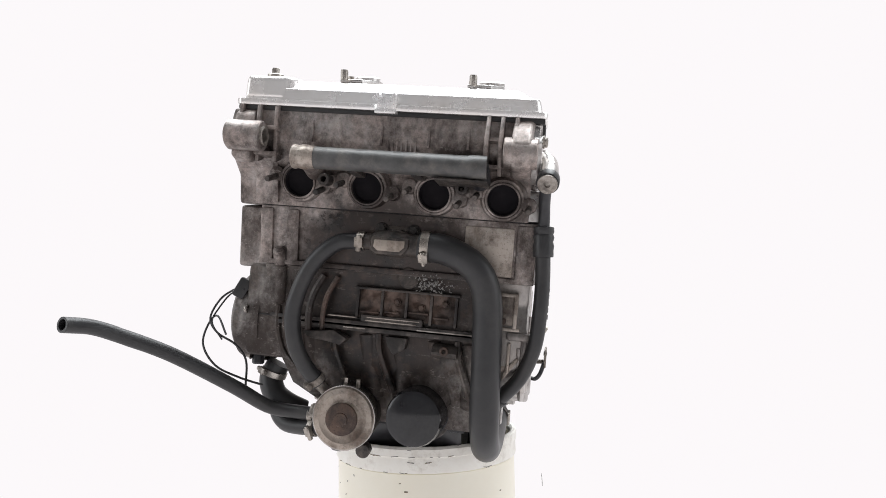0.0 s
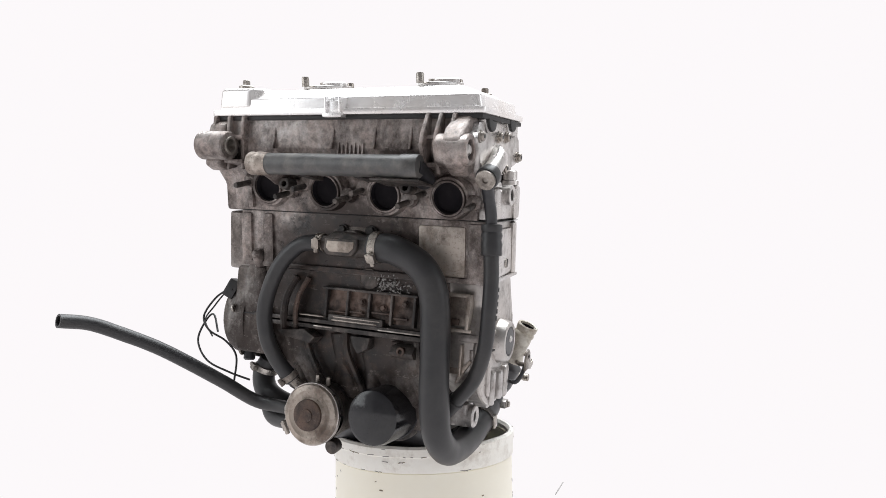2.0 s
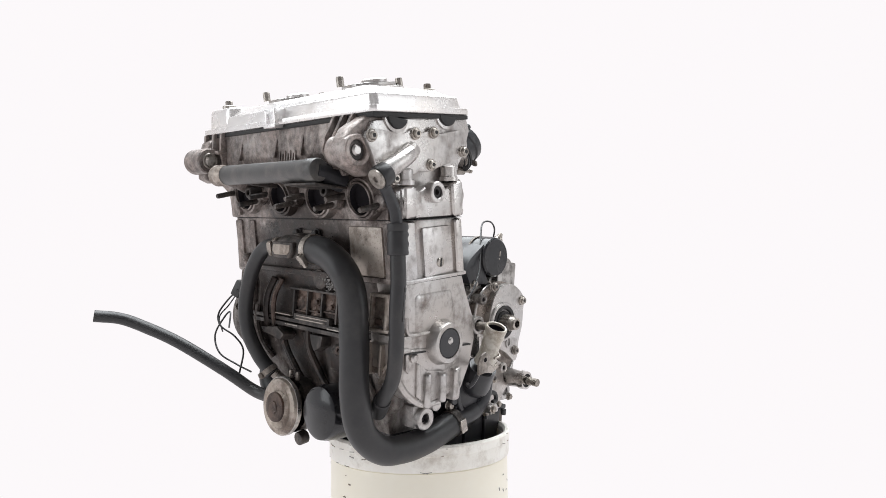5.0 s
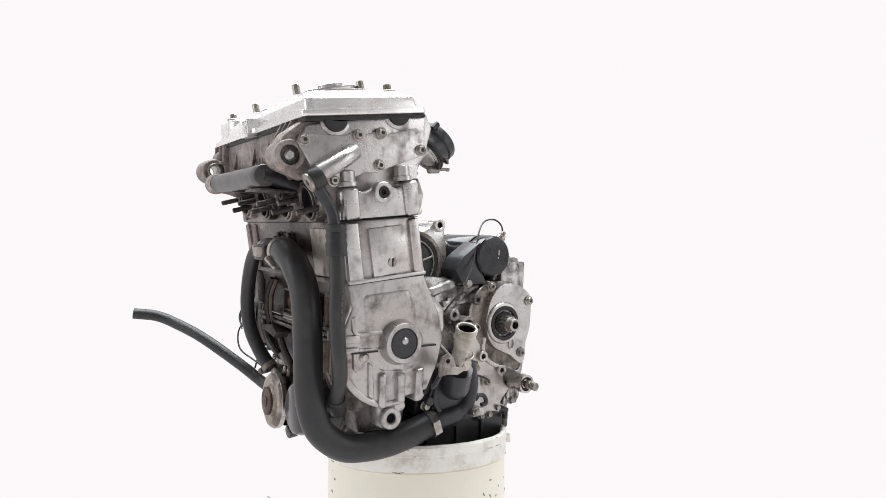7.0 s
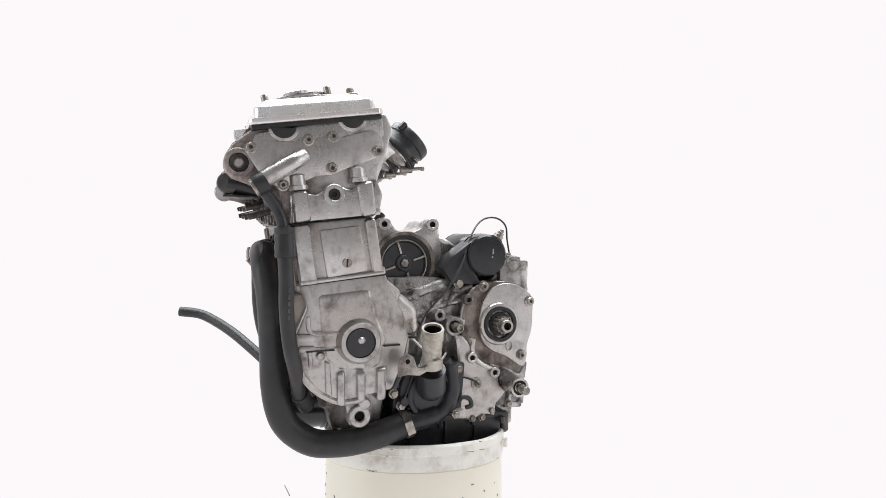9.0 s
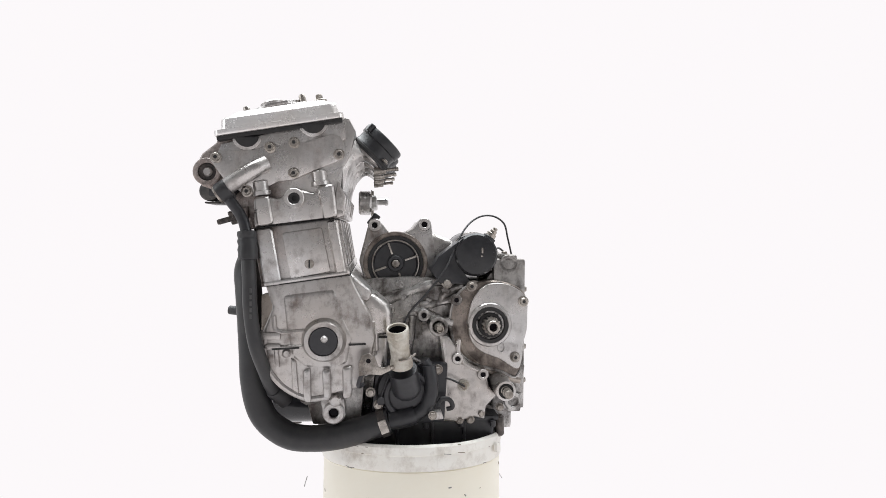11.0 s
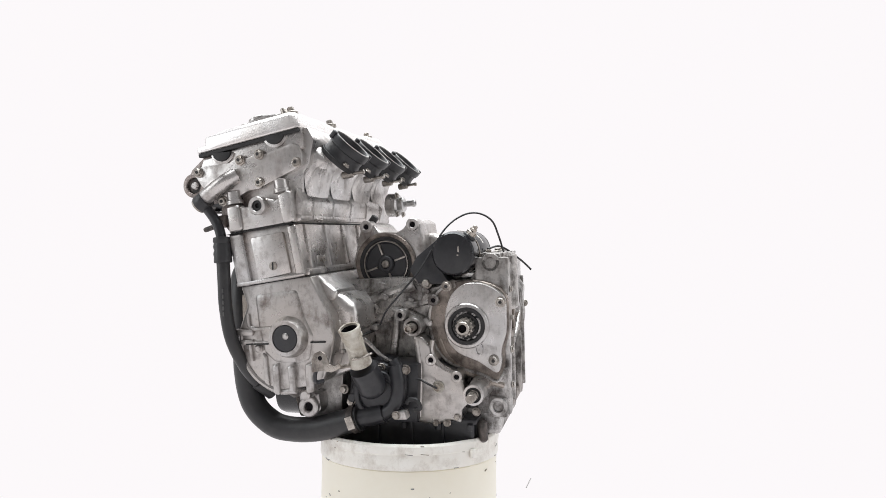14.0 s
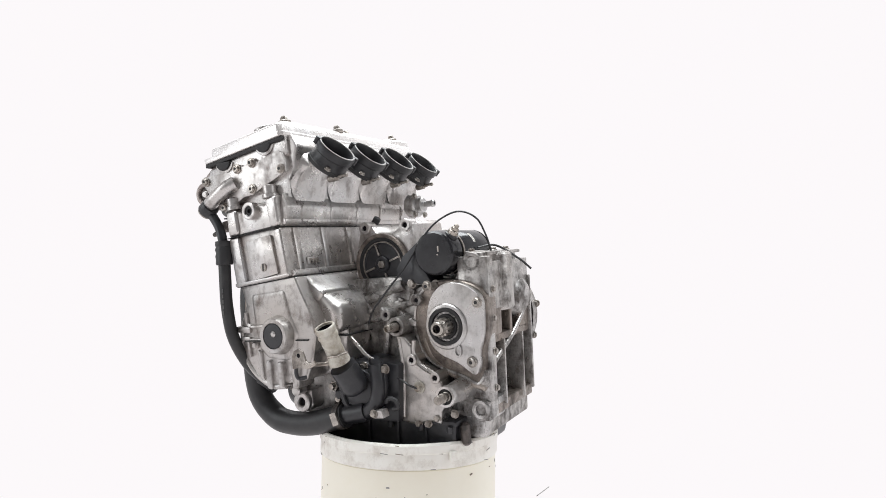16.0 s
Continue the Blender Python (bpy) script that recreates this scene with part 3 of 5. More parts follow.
    for k in range(5):
        x = 0.118 - k * 0.0665
        part("joint_rib", slab([(-0.126, 0.327), (-0.1115, 0.329), (-0.1075, 0.352), (-0.119, 0.370)], x - 0.0022, x + 0.0022, 0.0015), ALU, h)
    part("joint_ledge", slab([(-0.121, 0.3255), (-0.1125, 0.3268), (-0.1115, 0.334), (-0.12, 0.336)], -0.198, 0.152, 0.002), ALU, h)
    # thermostat spigot at the far end
    q = Vector((-0.158, -0.1, 0.358))
    t = part("thermostat_elbow", join(rod(q, q + Vector((0, 0.022, 0.0)), 0.021, seg=20, edge=0.003), rod(q + Vector((0, 0.02, 0)), q + Vector((0, 0.032, 0.001)), 0.0135, seg=18, edge=0.002)), ALU, h)
    part("spigot", lathe([(0, 0), (0.0055, 0), (0.0055, 0.014), (0.0068, 0.016), (0.0068, 0.019), (0.0055, 0.021), (0.003, 0.021), (0.003, 0.012), (0, 0.012)], q + Vector((-0.004, 0.030, 0.002)), q + Vector((-0.004, 1, 0.04)), 16), MACHINED, t)
    for dx, dz in ((0.017, 0.016), (-0.017, -0.016), (0.016, -0.016)):
        part("bolt", hex_bolt(q + Vector((dx, 0.021, dz)), Y, 0.0045, 0.005), STEEL, t)


def cover(e):
    m = lean(-0.19, 0.4455, HEADLEAN)
    flange = [(-0.217, -0.079), (-0.212, -0.083), (-0.046, -0.083), (-0.04, -0.087), (-0.02, -0.087), (-0.014, -0.083), (0.148, -0.083), (0.153, -0.078), (0.153, 0.073), (0.148, 0.078), (-0.212, 0.078), (-0.217, 0.073)]
    c = part("valve_cover", moved(prism(flange, "z", -0.0075, 0.0, 0.002), m), COVER, e, "silver painted valve cover")
    crown = [(-0.210, -0.076), (0.141, -0.076), (0.147, -0.070), (0.147, 0.066), (0.141, 0.073), (-0.210, 0.073)]
    part("band", moved(prism(crown, "z", -0.001, 0.0150, 0.003, 3, 0.972), m), COVER, c)
    part("top", moved(prism([(u * 0.965 - 0.0012, v * 0.965) for u, v in crown], "z", 0.0125, 0.0258, 0.004, 3, 0.8), m), COVER, c)
    part("hump", moved(prism([(-0.2105, -0.0765), (-0.158, -0.0765), (-0.146, -0.066), (-0.146, 0.066), (-0.2105, 0.073)], "z", 0.0, 0.0285, 0.010, 6, 0.95), m), COVER, c)
    part("gasket", moved(prism([(-0.2145, -0.0805), (0.1505, -0.0805), (0.1505, 0.0755), (-0.2145, 0.0755)], "z", -0.013, -0.0078, 0.0012), m), GASKET, c, "black rubber gasket")
    # clip on the exhaust edge
    for x in (-0.0405, -0.0215):
        part("clip_rib", moved(block(x - 0.0014, x + 0.0014, -0.091, -0.07, -0.008, 0.0125, 0.001), m), COVER, c)
    part("clip_plate", moved(block(-0.0395, -0.0225, -0.0875, -0.072, -0.009, 0.008, 0.001), m), COVER, c)
    part("clip_lip", moved(block(-0.0435, -0.0185, -0.093, -0.075, -0.011, -0.006, 0.001), m), COVER, c)
    # air valve housings on top
    flat = m
    m = m @ Matrix.Translation((0, -0.054, 0.0035)) @ pose(0, 0, 0, 5, 0, 0) @ Matrix.Translation((0, 0.06, 0))
    for x in (-0.083, 0.074):
        k = part("air_valve", moved(prism([(x - 0.022, -0.055), (x - 0.008, -0.062), (x + 0.012, -0.058), (x + 0.028, -0.03), (x + 0.028, 0.005), (x + 0.012, 0.028), (x - 0.006, 0.03), (x - 0.024, 0.004)], "z", -0.004, 0.0225, 0.003), m), ALU, c, "silver air valve housing")
        part("lid", moved(prism([(x - 0.019, -0.048), (x + 0.01, -0.05), (x + 0.024, -0.026), (x + 0.022, 0.003), (x + 0.006, 0.02), (x - 0.018, 0.0)], "z", 0.0227, 0.0275, 0.002), m), MACHINED, k)
        part("spigot", moved(lathe([(0, 0), (0.0155, 0), (0.0155, 0.0035), (0.0125, 0.0055), (0, 0.0055)], (x + 0.008, -0.018, 0.0273), (x + 0.008, -0.018, 1), 24), m), ALU, k)
        part("screw", moved(lathe([(0, 0), (0.0046, 0), (0.0046, 0.010), (0.0038, 0.012), (0, 0.012)], (x - 0.011, -0.055, 0.026), (x - 0.011, -0.055, 1), 14), m), STEEL, k)
        part("screw", moved(lathe([(0, 0), (0.0046, 0), (0.0046, 0.010), (0.0038, 0.012), (0, 0.012)], (x + 0.008, 0.023, 0.0205), (x + 0.008, 0.023, 1), 14), m), STEEL, k)
        part("screw", moved(lathe([(0, 0), (0.004, 0), (0.004, 0.007), (0, 0.007)], (x - 0.019, -0.002, 0.026), (x - 0.019, -0.002, 1), 14), m), STEEL, k)
    m = flat
    for x, y, z in ((-0.178, -0.060, 0.0295), (-0.178, 0.052, 0.0295), (0.108, 0.05, 0.0246), (-0.012, 0.054, 0.0252)):
        b = part("cover_bolt", moved(join(rod((x, y, z - 0.003), (x, y, z + 0.0025), 0.0095, seg=22), lathe([(0, 0), (0.005, 0), (0.005, 0.006), (0.004, 0.0075), (0, 0.0075)], (x, y, z + 0.002), (x, y, 1), 6)), m), STEEL, c)


def cylinders(e):
    prof = [(-0.2225, 0.3102), (-0.209, 0.2385), (-0.111, 0.2526), (-0.123, 0.3235)]
    part_left = [(-0.204, 0.309), (-0.193, 0.231), (-0.111, 0.235), (-0.123, 0.3235)]
    b = part("cylinder_block", prism(prof, "x", -0.193, 0.152, 0.0016), HEAD, e, "grimy cast aluminium cylinder block")
    part("left_tower", slab(part_left, -0.2295, -0.18, 0.005, 3), HEAD, b)
    for pts in ([(-0.2206, 0.3095), (-0.1997, 0.3129), (-0.1872, 0.2413), (-0.209, 0.2386)], [(-0.1332, 0.3207), (-0.1198, 0.3233), (-0.1071, 0.2534), (-0.1206, 0.2512)]):
        part("pillar", slab(pts, 0.12, 0.1575, 0.005, 3), ALU, b)
    part("panel", slab([(-0.1876, 0.3052), (-0.1386, 0.313), (-0.1272, 0.2574), (-0.1766, 0.2474)], 0.14, 0.1565, 0.003), ALU, b)
    y, z = -0.1535, 0.267
    part("drain_screw", rod((0.154, y, z), (0.158, y, z), 0.006, seg=18), STEEL, b)
    part("slot", block(0.157, 0.1584, y - 0.001, y + 0.001, z - 0.005, z + 0.005, 0), GASKET, b)
    part("ledge", slab([(-0.2092, 0.2439), (-0.1072, 0.2583), (-0.1064, 0.2541), (-0.2084, 0.2392)], 0.10, 0.1588, 0.0015), MACHINED, b)
    part("head_gasket", slab([(-0.2230, 0.3099), (-0.1224, 0.3234), (-0.1224, 0.3241), (-0.2230, 0.3106)], -0.1925, 0.1582, 0), GASKET, b, "thin black head gasket")
    part("base_gasket", slab([(-0.2098, 0.2378), (-0.1030, 0.2521), (-0.1030, 0.2531), (-0.2098, 0.2388)], -0.1945, 0.1512, 0), GASKET, b, "thin black base gasket")
    # ribbed intake side with recessed water jacket panels
    for k in range(6):
        x = 0.128 - k * 0.062
        part("rib", slab([(-0.125, 0.322), (-0.1165, 0.3232), (-0.1045, 0.2538), (-0.115, 0.252)], x - 0.006, x + 0.006, 0.003), ALU, b)
    part("jacket_wall", slab([(-0.124, 0.3222), (-0.1195, 0.3228), (-0.1090, 0.254), (-0.114, 0.252)], -0.189, 0.15, 0.002), ALU, b)
    part("lower_ledge", slab([(-0.118, 0.252), (-0.1025, 0.254), (-0.1045, 0.263), (-0.118, 0.261)], -0.19, 0.15, 0.0025), ALU, b)
    tag = part("raised_tag", moved(block(-0.013, 0.013, -0.001, 0.0015, -0.006, 0.006, 0.0008), lean(-0.1105, 0.273, 9) @ Matrix.Translation((0.100, 0, 0))), ALU, b)
    for dx in (-0.007, 0.0, 0.007):
        part("bar", moved(block(dx - 0.0025, dx + 0.0025, 0.0012, 0.0022, -0.0035, 0.0035, 0.0003), lean(-0.1105, 0.273, 9) @ Matrix.Translation((0.100, 0, 0))), STEEL, tag)
    # exhaust side: corner pillars and shallow panels
    for x0, x1 in ((-0.193, -0.176), (-0.158, -0.142), (0.128, 0.15)):
        part("pillar", moved(block(x0, x1, -0.004, 0.006, -0.034, 0.034, 0.004), lean(-0.2155, 0.274, 10.4)), HEAD, b)
    part("panel", moved(block(0.066, 0.126, -0.003, 0.005, -0.030, 0.030, 0.004), lean(-0.2155, 0.274, 10.4)), STAINED, b, "pale stained cast panel")
    part("flange", moved(block(-0.1935, 0.152, -0.004, 0.006, -0.0365, -0.030, 0.0015), lean(-0.2155, 0.274, 10.4)), HEAD, b)
    part("bolt_boss", rod((-0.1655, -0.207, 0.236), (-0.167, -0.2175, 0.258), 0.0082, seg=18, edge=0.004), HEAD, b)


def crankcase(e):
    prof = [(-0.207, 0.2375), (-0.196, 0.213), (-0.196, 0.19), (-0.196, 0.17), (-0.107, 0.17), (-0.09, 0.2), (-0.103, 0.2505)]
    u = part("upper_crankcase", prism(prof, "x", -0.188, 0.147, 0.003), CASE, e, "oily cast upper crankcase")
    prof = [(-0.192, 0.168), (-0.182, 0.12), (-0.165, 0.085), (-0.155, 0.045), (-0.09, 0.045), (-0.08, 0.168)]
    low = prism(prof, "x", -0.165, 0.092, 0.004)
    for v in low.verts:
        if v.co.x < 0 and v.co.z < 0.115:
            v.co.x = max(v.co.x, -0.150 if v.co.z > 0.065 else -0.085)
    l = part("lower_crankcase", low, CASE, e, "oily cast lower crankcase")
    prof = [(-0.2088, 0.2393), (-0.1038, 0.2544), (-0.0945, 0.2339), (-0.0765, 0.2003), (-0.0704, 0.1716), (-0.0769, 0.1395), (-0.0908, 0.108), (-0.1296, 0.1002), (-0.1576, 0.0949), (-0.1854, 0.1117), (-0.2062, 0.1365), (-0.212, 0.182), (-0.1995, 0.2123)]
    c = part("end_case", prism(prof, "x", 0.105, 0.150, 0.0045, 3), ENDCASE, e, "cast aluminium end of the crankcase")
    # raised centre of the end case
    mid = [(-0.1894, 0.2297), (-0.1207, 0.2379), (-0.1111, 0.2016), (-0.0973, 0.1732), (-0.1035, 0.1382), (-0.1248, 0.1307), (-0.1598, 0.1337), (-0.1772, 0.1481), (-0.1842, 0.1823)]
    part("swell", slab(mid, 0.12, 0.1517, 0.010, 5), ENDCASE, c)
    y, z = -0.1355, 0.1705
    part("crank_boss", lathe([(0.0305, -0.012), (0.0265, 0.0), (0.0248, 0.006), (0.0238, 0.0075), (0.0186, 0.0075), (0.0182, 0.004), (0, 0.004)], (0.157, y, z), (1, y, z), 36), ENDCASE, c)
    part("crank_plug", lathe([(0, 0), (0.0178, 0), (0.0178, 0.003), (0.0168, 0.004), (0.006, 0.0042), (0, 0.0042)], (0.1605, y, z), (1, y, z), 36), BLACK, c, "black rubber crank plug")
    part("plug_pin", rod((0.163, y + 0.001, z + 0.003), (0.1665, y + 0.001, z + 0.003), 0.0045, seg=12, edge=0.002), MACHINED, c)
    for a, b in ((-0.200, -0.166), (-0.104, -0.083)):
        part("joint_line", moved(block(0.12, 0.1553 if a < -0.15 else 0.1535, a, b, -0.0009, 0.0009, 0), lean(0, 0.1685, 2.5)), GASKET, c)
    for pts, x in (([(-0.1615, 0.1328), (-0.1519, 0.1358), (-0.1507, 0.091), (-0.1604, 0.093)], 0.156), ([(-0.138, 0.1331), (-0.1267, 0.134), (-0.1257, 0.0964), (-0.1355, 0.097)], 0.158), ([(-0.1126, 0.1355), (-0.0997, 0.1385), (-0.1, 0.0976), (-0.1114, 0.0955)], 0.157), ([(-0.198, 0.1641), (-0.1927, 0.1639), (-0.19, 0.1355), (-0.1961, 0.1411)], 0.154), ([(-0.1769, 0.1485), (-0.17, 0.1448), (-0.1662, 0.1029), (-0.1744, 0.1075)], 0.154), ([(-0.196, 0.164), (-0.161, 0.165), (-0.1609, 0.1602), (-0.1959, 0.1586)], 0.1535)):
        part("rib", slab(pts, 0.12, x, 0.0048, 4), ENDCASE, c)
    part("joint_lug", block(0.125, 0.1545, -0.2175, -0.189, 0.1712, 0.1808, 0.0035), ENDCASE, c)
    part("joint_lug", block(0.125, 0.1545, -0.2085, -0.189, 0.1585, 0.1665, 0.0035), ENDCASE, c)
    part("lug_boss", rod((0.142, -0.2035, 0.166), (0.142, -0.1990, 0.1385), 0.0078, seg=18, edge=0.003), ENDCASE, c)
    part("knob", rod((0.14, -0.182, 0.154), (0.155, -0.182, 0.154), 0.0058, seg=16, edge=0.0025), ENDCASE, c)
    part("rim_bead", hose(at_yz([(-0.2098, 0.1752), (-0.2076, 0.1413), (-0.1882, 0.1132), (-0.1576, 0.0963), (-0.1295, 0.0974)], 0.147), 0.0045, 10, 5), ENDCASE, c)
    part("arch", hose(at_yz([(-0.1981, 0.201), (-0.1929, 0.1819), (-0.1603, 0.1825)], 0.151), 0.003, 8, 4), ENDCASE, c)
    y, z = -0.125, 0.0688
    lug = part("lower_lug", slab([(-0.1433, 0.0854), (-0.111, 0.0864), (-0.1089, 0.0643), (-0.1153, 0.0559), (-0.1367, 0.0553)], 0.088, 0.117, 0.004), ENDCASE, c)
    part("eye", ring((0.10, y, z), (0.1245, y, z), 0.0065, 0.0145, 24), ENDCASE, lug)
    part("bore", rod((0.1, y, z), (0.118, y, z), 0.0066, seg=16), HOLE, lug)
    part("dowel", rod((0.12, y + 0.003, z + 0.020), (0.140, y + 0.003, z + 0.020), 0.0075, seg=18, edge=0.002), ENDCASE, lug)
    part("case_bolt", join(rod((0.118, -0.0745, 0.150), (0.118, -0.0755, 0.190), 0.0082, seg=16), rod((0.118, -0.0745, 0.144), (0.118, -0.0745, 0.150), 0.0055, seg=12)), ENDCASE, c)
    # framed rusty pocket and gusset on the exhaust face beside the hoses
    for x0, x1, z0, z1 in ((0.105, 0.109, 0.182, 0.226), (0.131, 0.136, 0.184, 0.226), (0.105, 0.136, 0.222, 0.2265), (0.105, 0.14, 0.1815, 0.186), (0.104, 0.108, 0.13, 0.168), (0.127, 0.131, 0.132, 0.168)):
        part("frame_bar", block(x0, x1, -0.2155, -0.19, z0, z1, 0.0018), STAINED, c)
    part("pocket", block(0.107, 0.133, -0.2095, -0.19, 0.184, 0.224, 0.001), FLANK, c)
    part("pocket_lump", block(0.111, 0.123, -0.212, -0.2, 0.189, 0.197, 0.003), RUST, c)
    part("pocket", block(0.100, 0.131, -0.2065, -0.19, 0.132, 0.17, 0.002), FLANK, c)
    part("gusset", prism([(0.123, 0.121), (0.142, 0.149), (0.139, 0.151), (0.126, 0.136)], "y", -0.211, -0.19, 0.001), STAINED, c)
    # joint flange and ribs on the exhaust face
    part("joint_flange", block(-0.175, 0.105, -0.2045, -0.19, 0.1705, 0.1755, 0.0012), DARKCASE, u)
    part("joint_flange", block(-0.165, 0.102, -0.2045, -0.19, 0.163, 0.1685, 0.0012), DARKCASE, l)
    part("bright_edge", block(0.015, 0.086, -0.2053, -0.204, 0.1705, 0.1722, 0.0003), STEEL, u)
    part("bright_edge", block(-0.078, -0.05, -0.2053, -0.204, 0.1662, 0.1678, 0.0003), STEEL, l)
    rnd = random.Random(4)
    # four rusty pockets over the joint, with walls between them
    for k in range(5):
        x = -0.0625 + k * 0.031
        part("pocket_wall", block(x - 0.0018, x + 0.0018, -0.2045, -0.19, 0.1785, 0.2165, 0.0012), DARKCASE, u)
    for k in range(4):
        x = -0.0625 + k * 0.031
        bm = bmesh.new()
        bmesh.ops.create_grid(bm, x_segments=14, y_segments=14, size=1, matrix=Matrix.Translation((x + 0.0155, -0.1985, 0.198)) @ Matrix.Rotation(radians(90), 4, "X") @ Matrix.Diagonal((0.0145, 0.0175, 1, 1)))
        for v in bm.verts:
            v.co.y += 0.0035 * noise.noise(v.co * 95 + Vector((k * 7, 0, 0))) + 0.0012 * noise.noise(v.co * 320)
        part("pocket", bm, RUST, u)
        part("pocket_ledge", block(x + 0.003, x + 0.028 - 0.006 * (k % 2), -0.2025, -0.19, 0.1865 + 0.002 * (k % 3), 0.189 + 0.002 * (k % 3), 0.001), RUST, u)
    for x, z in ((-0.0125, 0.203), (0.0185, 0.199), (0.048, 0.206)):
        part("case_bolt", hex_bolt((x, -0.1995, z), (0, -1, 0), 0.0035, 0.005), RUST, u)
    part("top_ledge", block(-0.068, 0.066, -0.2075, -0.19, 0.2155, 0.2185, 0.0012), DARKCASE, u)
    part("upper_ledge", block(-0.078, 0.078, -0.2125, -0.2, 0.2365, 0.2395, 0.001), DARKCASE, u)
    for x0, x1, z in ((-0.048, 0.018, 0.1815), (-0.050, 0.014, 0.1775), (-0.098, -0.062, 0.1800)):
        part("joint_bar", block(x0, x1, -0.2085, -0.195, z - 0.0007, z + 0.0007, 0.0003), STAINED, u)
    part("joint_pad", block(-0.056, 0.022, -0.2075, -0.19, 0.1755, 0.1845, 0.002), DARKCASE, u)
    # flaking old sealant
    flakes = []
    for k in range(150):
        x, z = rnd.gauss(0.028, 0.013), rnd.gauss(0.2285, 0.005)
        r = rnd.uniform(0.0004, 0.0013)
        flakes.append(block(-r, r, -0.0012, 0.0008, -r * 0.5, r * 0.5, 0.0003, pose(x, -0.2035 - (z - 0.213) * 0.36, z, 0, rnd.uniform(0, 180), 0)))
    part("sealant_flakes", join(*flakes), SCRATCH, u, "pale flaking sealant")
    for x, r in ((-0.100, 0.0035), (-0.118, 0.0048)):
        part("curved_rib", hose([(x + 0.010, -0.206, 0.228), (x, -0.209, 0.205), (x - 0.005, -0.207, 0.18), (x - 0.005, -0.201, 0.155)], r, 8, 6), RUST if x == -0.1 else CASE, u)
    for x in (-0.092, -0.0335, 0.066):
        part("curved_rib", hose([(x, -0.197, 0.162), (x + 0.003, -0.196, 0.14), (x + 0.012, -0.186, 0.112), (x + 0.02, -0.176, 0.09)], 0.0048, 8, 5, 0, 0.3), CASE, l)
    for x in (-0.128, -0.052, -0.010, 0.036, 0.078):
        part("bulge", rod((x, -0.176, 0.168), (x + 0.010, -0.152, 0.075), 0.0185, seg=24, edge=0.006), CASE, l)
    part("web_plate", prism([(-0.128, 0.157), (-0.088, 0.162), (-0.070, 0.153), (-0.078, 0.144), (-0.092, 0.147), (-0.120, 0.150)], "y", -0.2115, -0.19, 0.002), DARKCASE, l)
    part("web_plate", prism([(-0.024, 0.160), (0.004, 0.160), (0.002, 0.146), (-0.012, 0.138), (-0.020, 0.148)], "y", -0.203, -0.185, 0.002), DARKCASE, l)
    for x, z in ((0.052, 0.150),):
        k = part("bracket_lug", slab([(-0.207, z + 0.006), (-0.214, z - 0.002), (-0.207, z - 0.009), (-0.18, z - 0.012), (-0.18, z + 0.009)], x - 0.016, x + 0.016, 0.003), DARKCASE, l)
        part("eye", ring((x, -0.205, z), (x, -0.2145, z), 0.0025, 0.0055, 14), RUST, k)
    part("core_plug", rod((0.0, -0.19, 0.235), (0.0, -0.212, 0.235), 0.014, seg=24, edge=0.003), DARKCASE, u)
    s = part("sump", prism([(-0.15, 0.05), (0.100, 0.05), (0.098, 0.012), (0.09, -0.02), (-0.085, -0.02), (-0.125, 0.012)], "x", -0.115, 0.075, 0.008, 3), BLACK, e, "black oil sump")
    for y in (-0.04, 0.01, 0.055):
        part("fin", block(0.07, 0.079, y - 0.002, y + 0.002, 0.0, 0.042, 0.0015), BLACK, s)
    part("sump_rail", block(-0.12, 0.08, -0.152, 0.104, 0.042, 0.049, 0.0025), BLACK, s)
    for y in (-0.1, -0.055, 0.0, 0.05, 0.095):
        part("sump_bolt", rod((0.082, y, 0.034), (0.082, y, 0.043), 0.0042, seg=10), BLACK, s)
    part("lug", rod((0.062, 0.108, 0.045), (0.061, 0.109, 0.014), 0.007, seg=14, edge=0.003), DARKCASE, s)


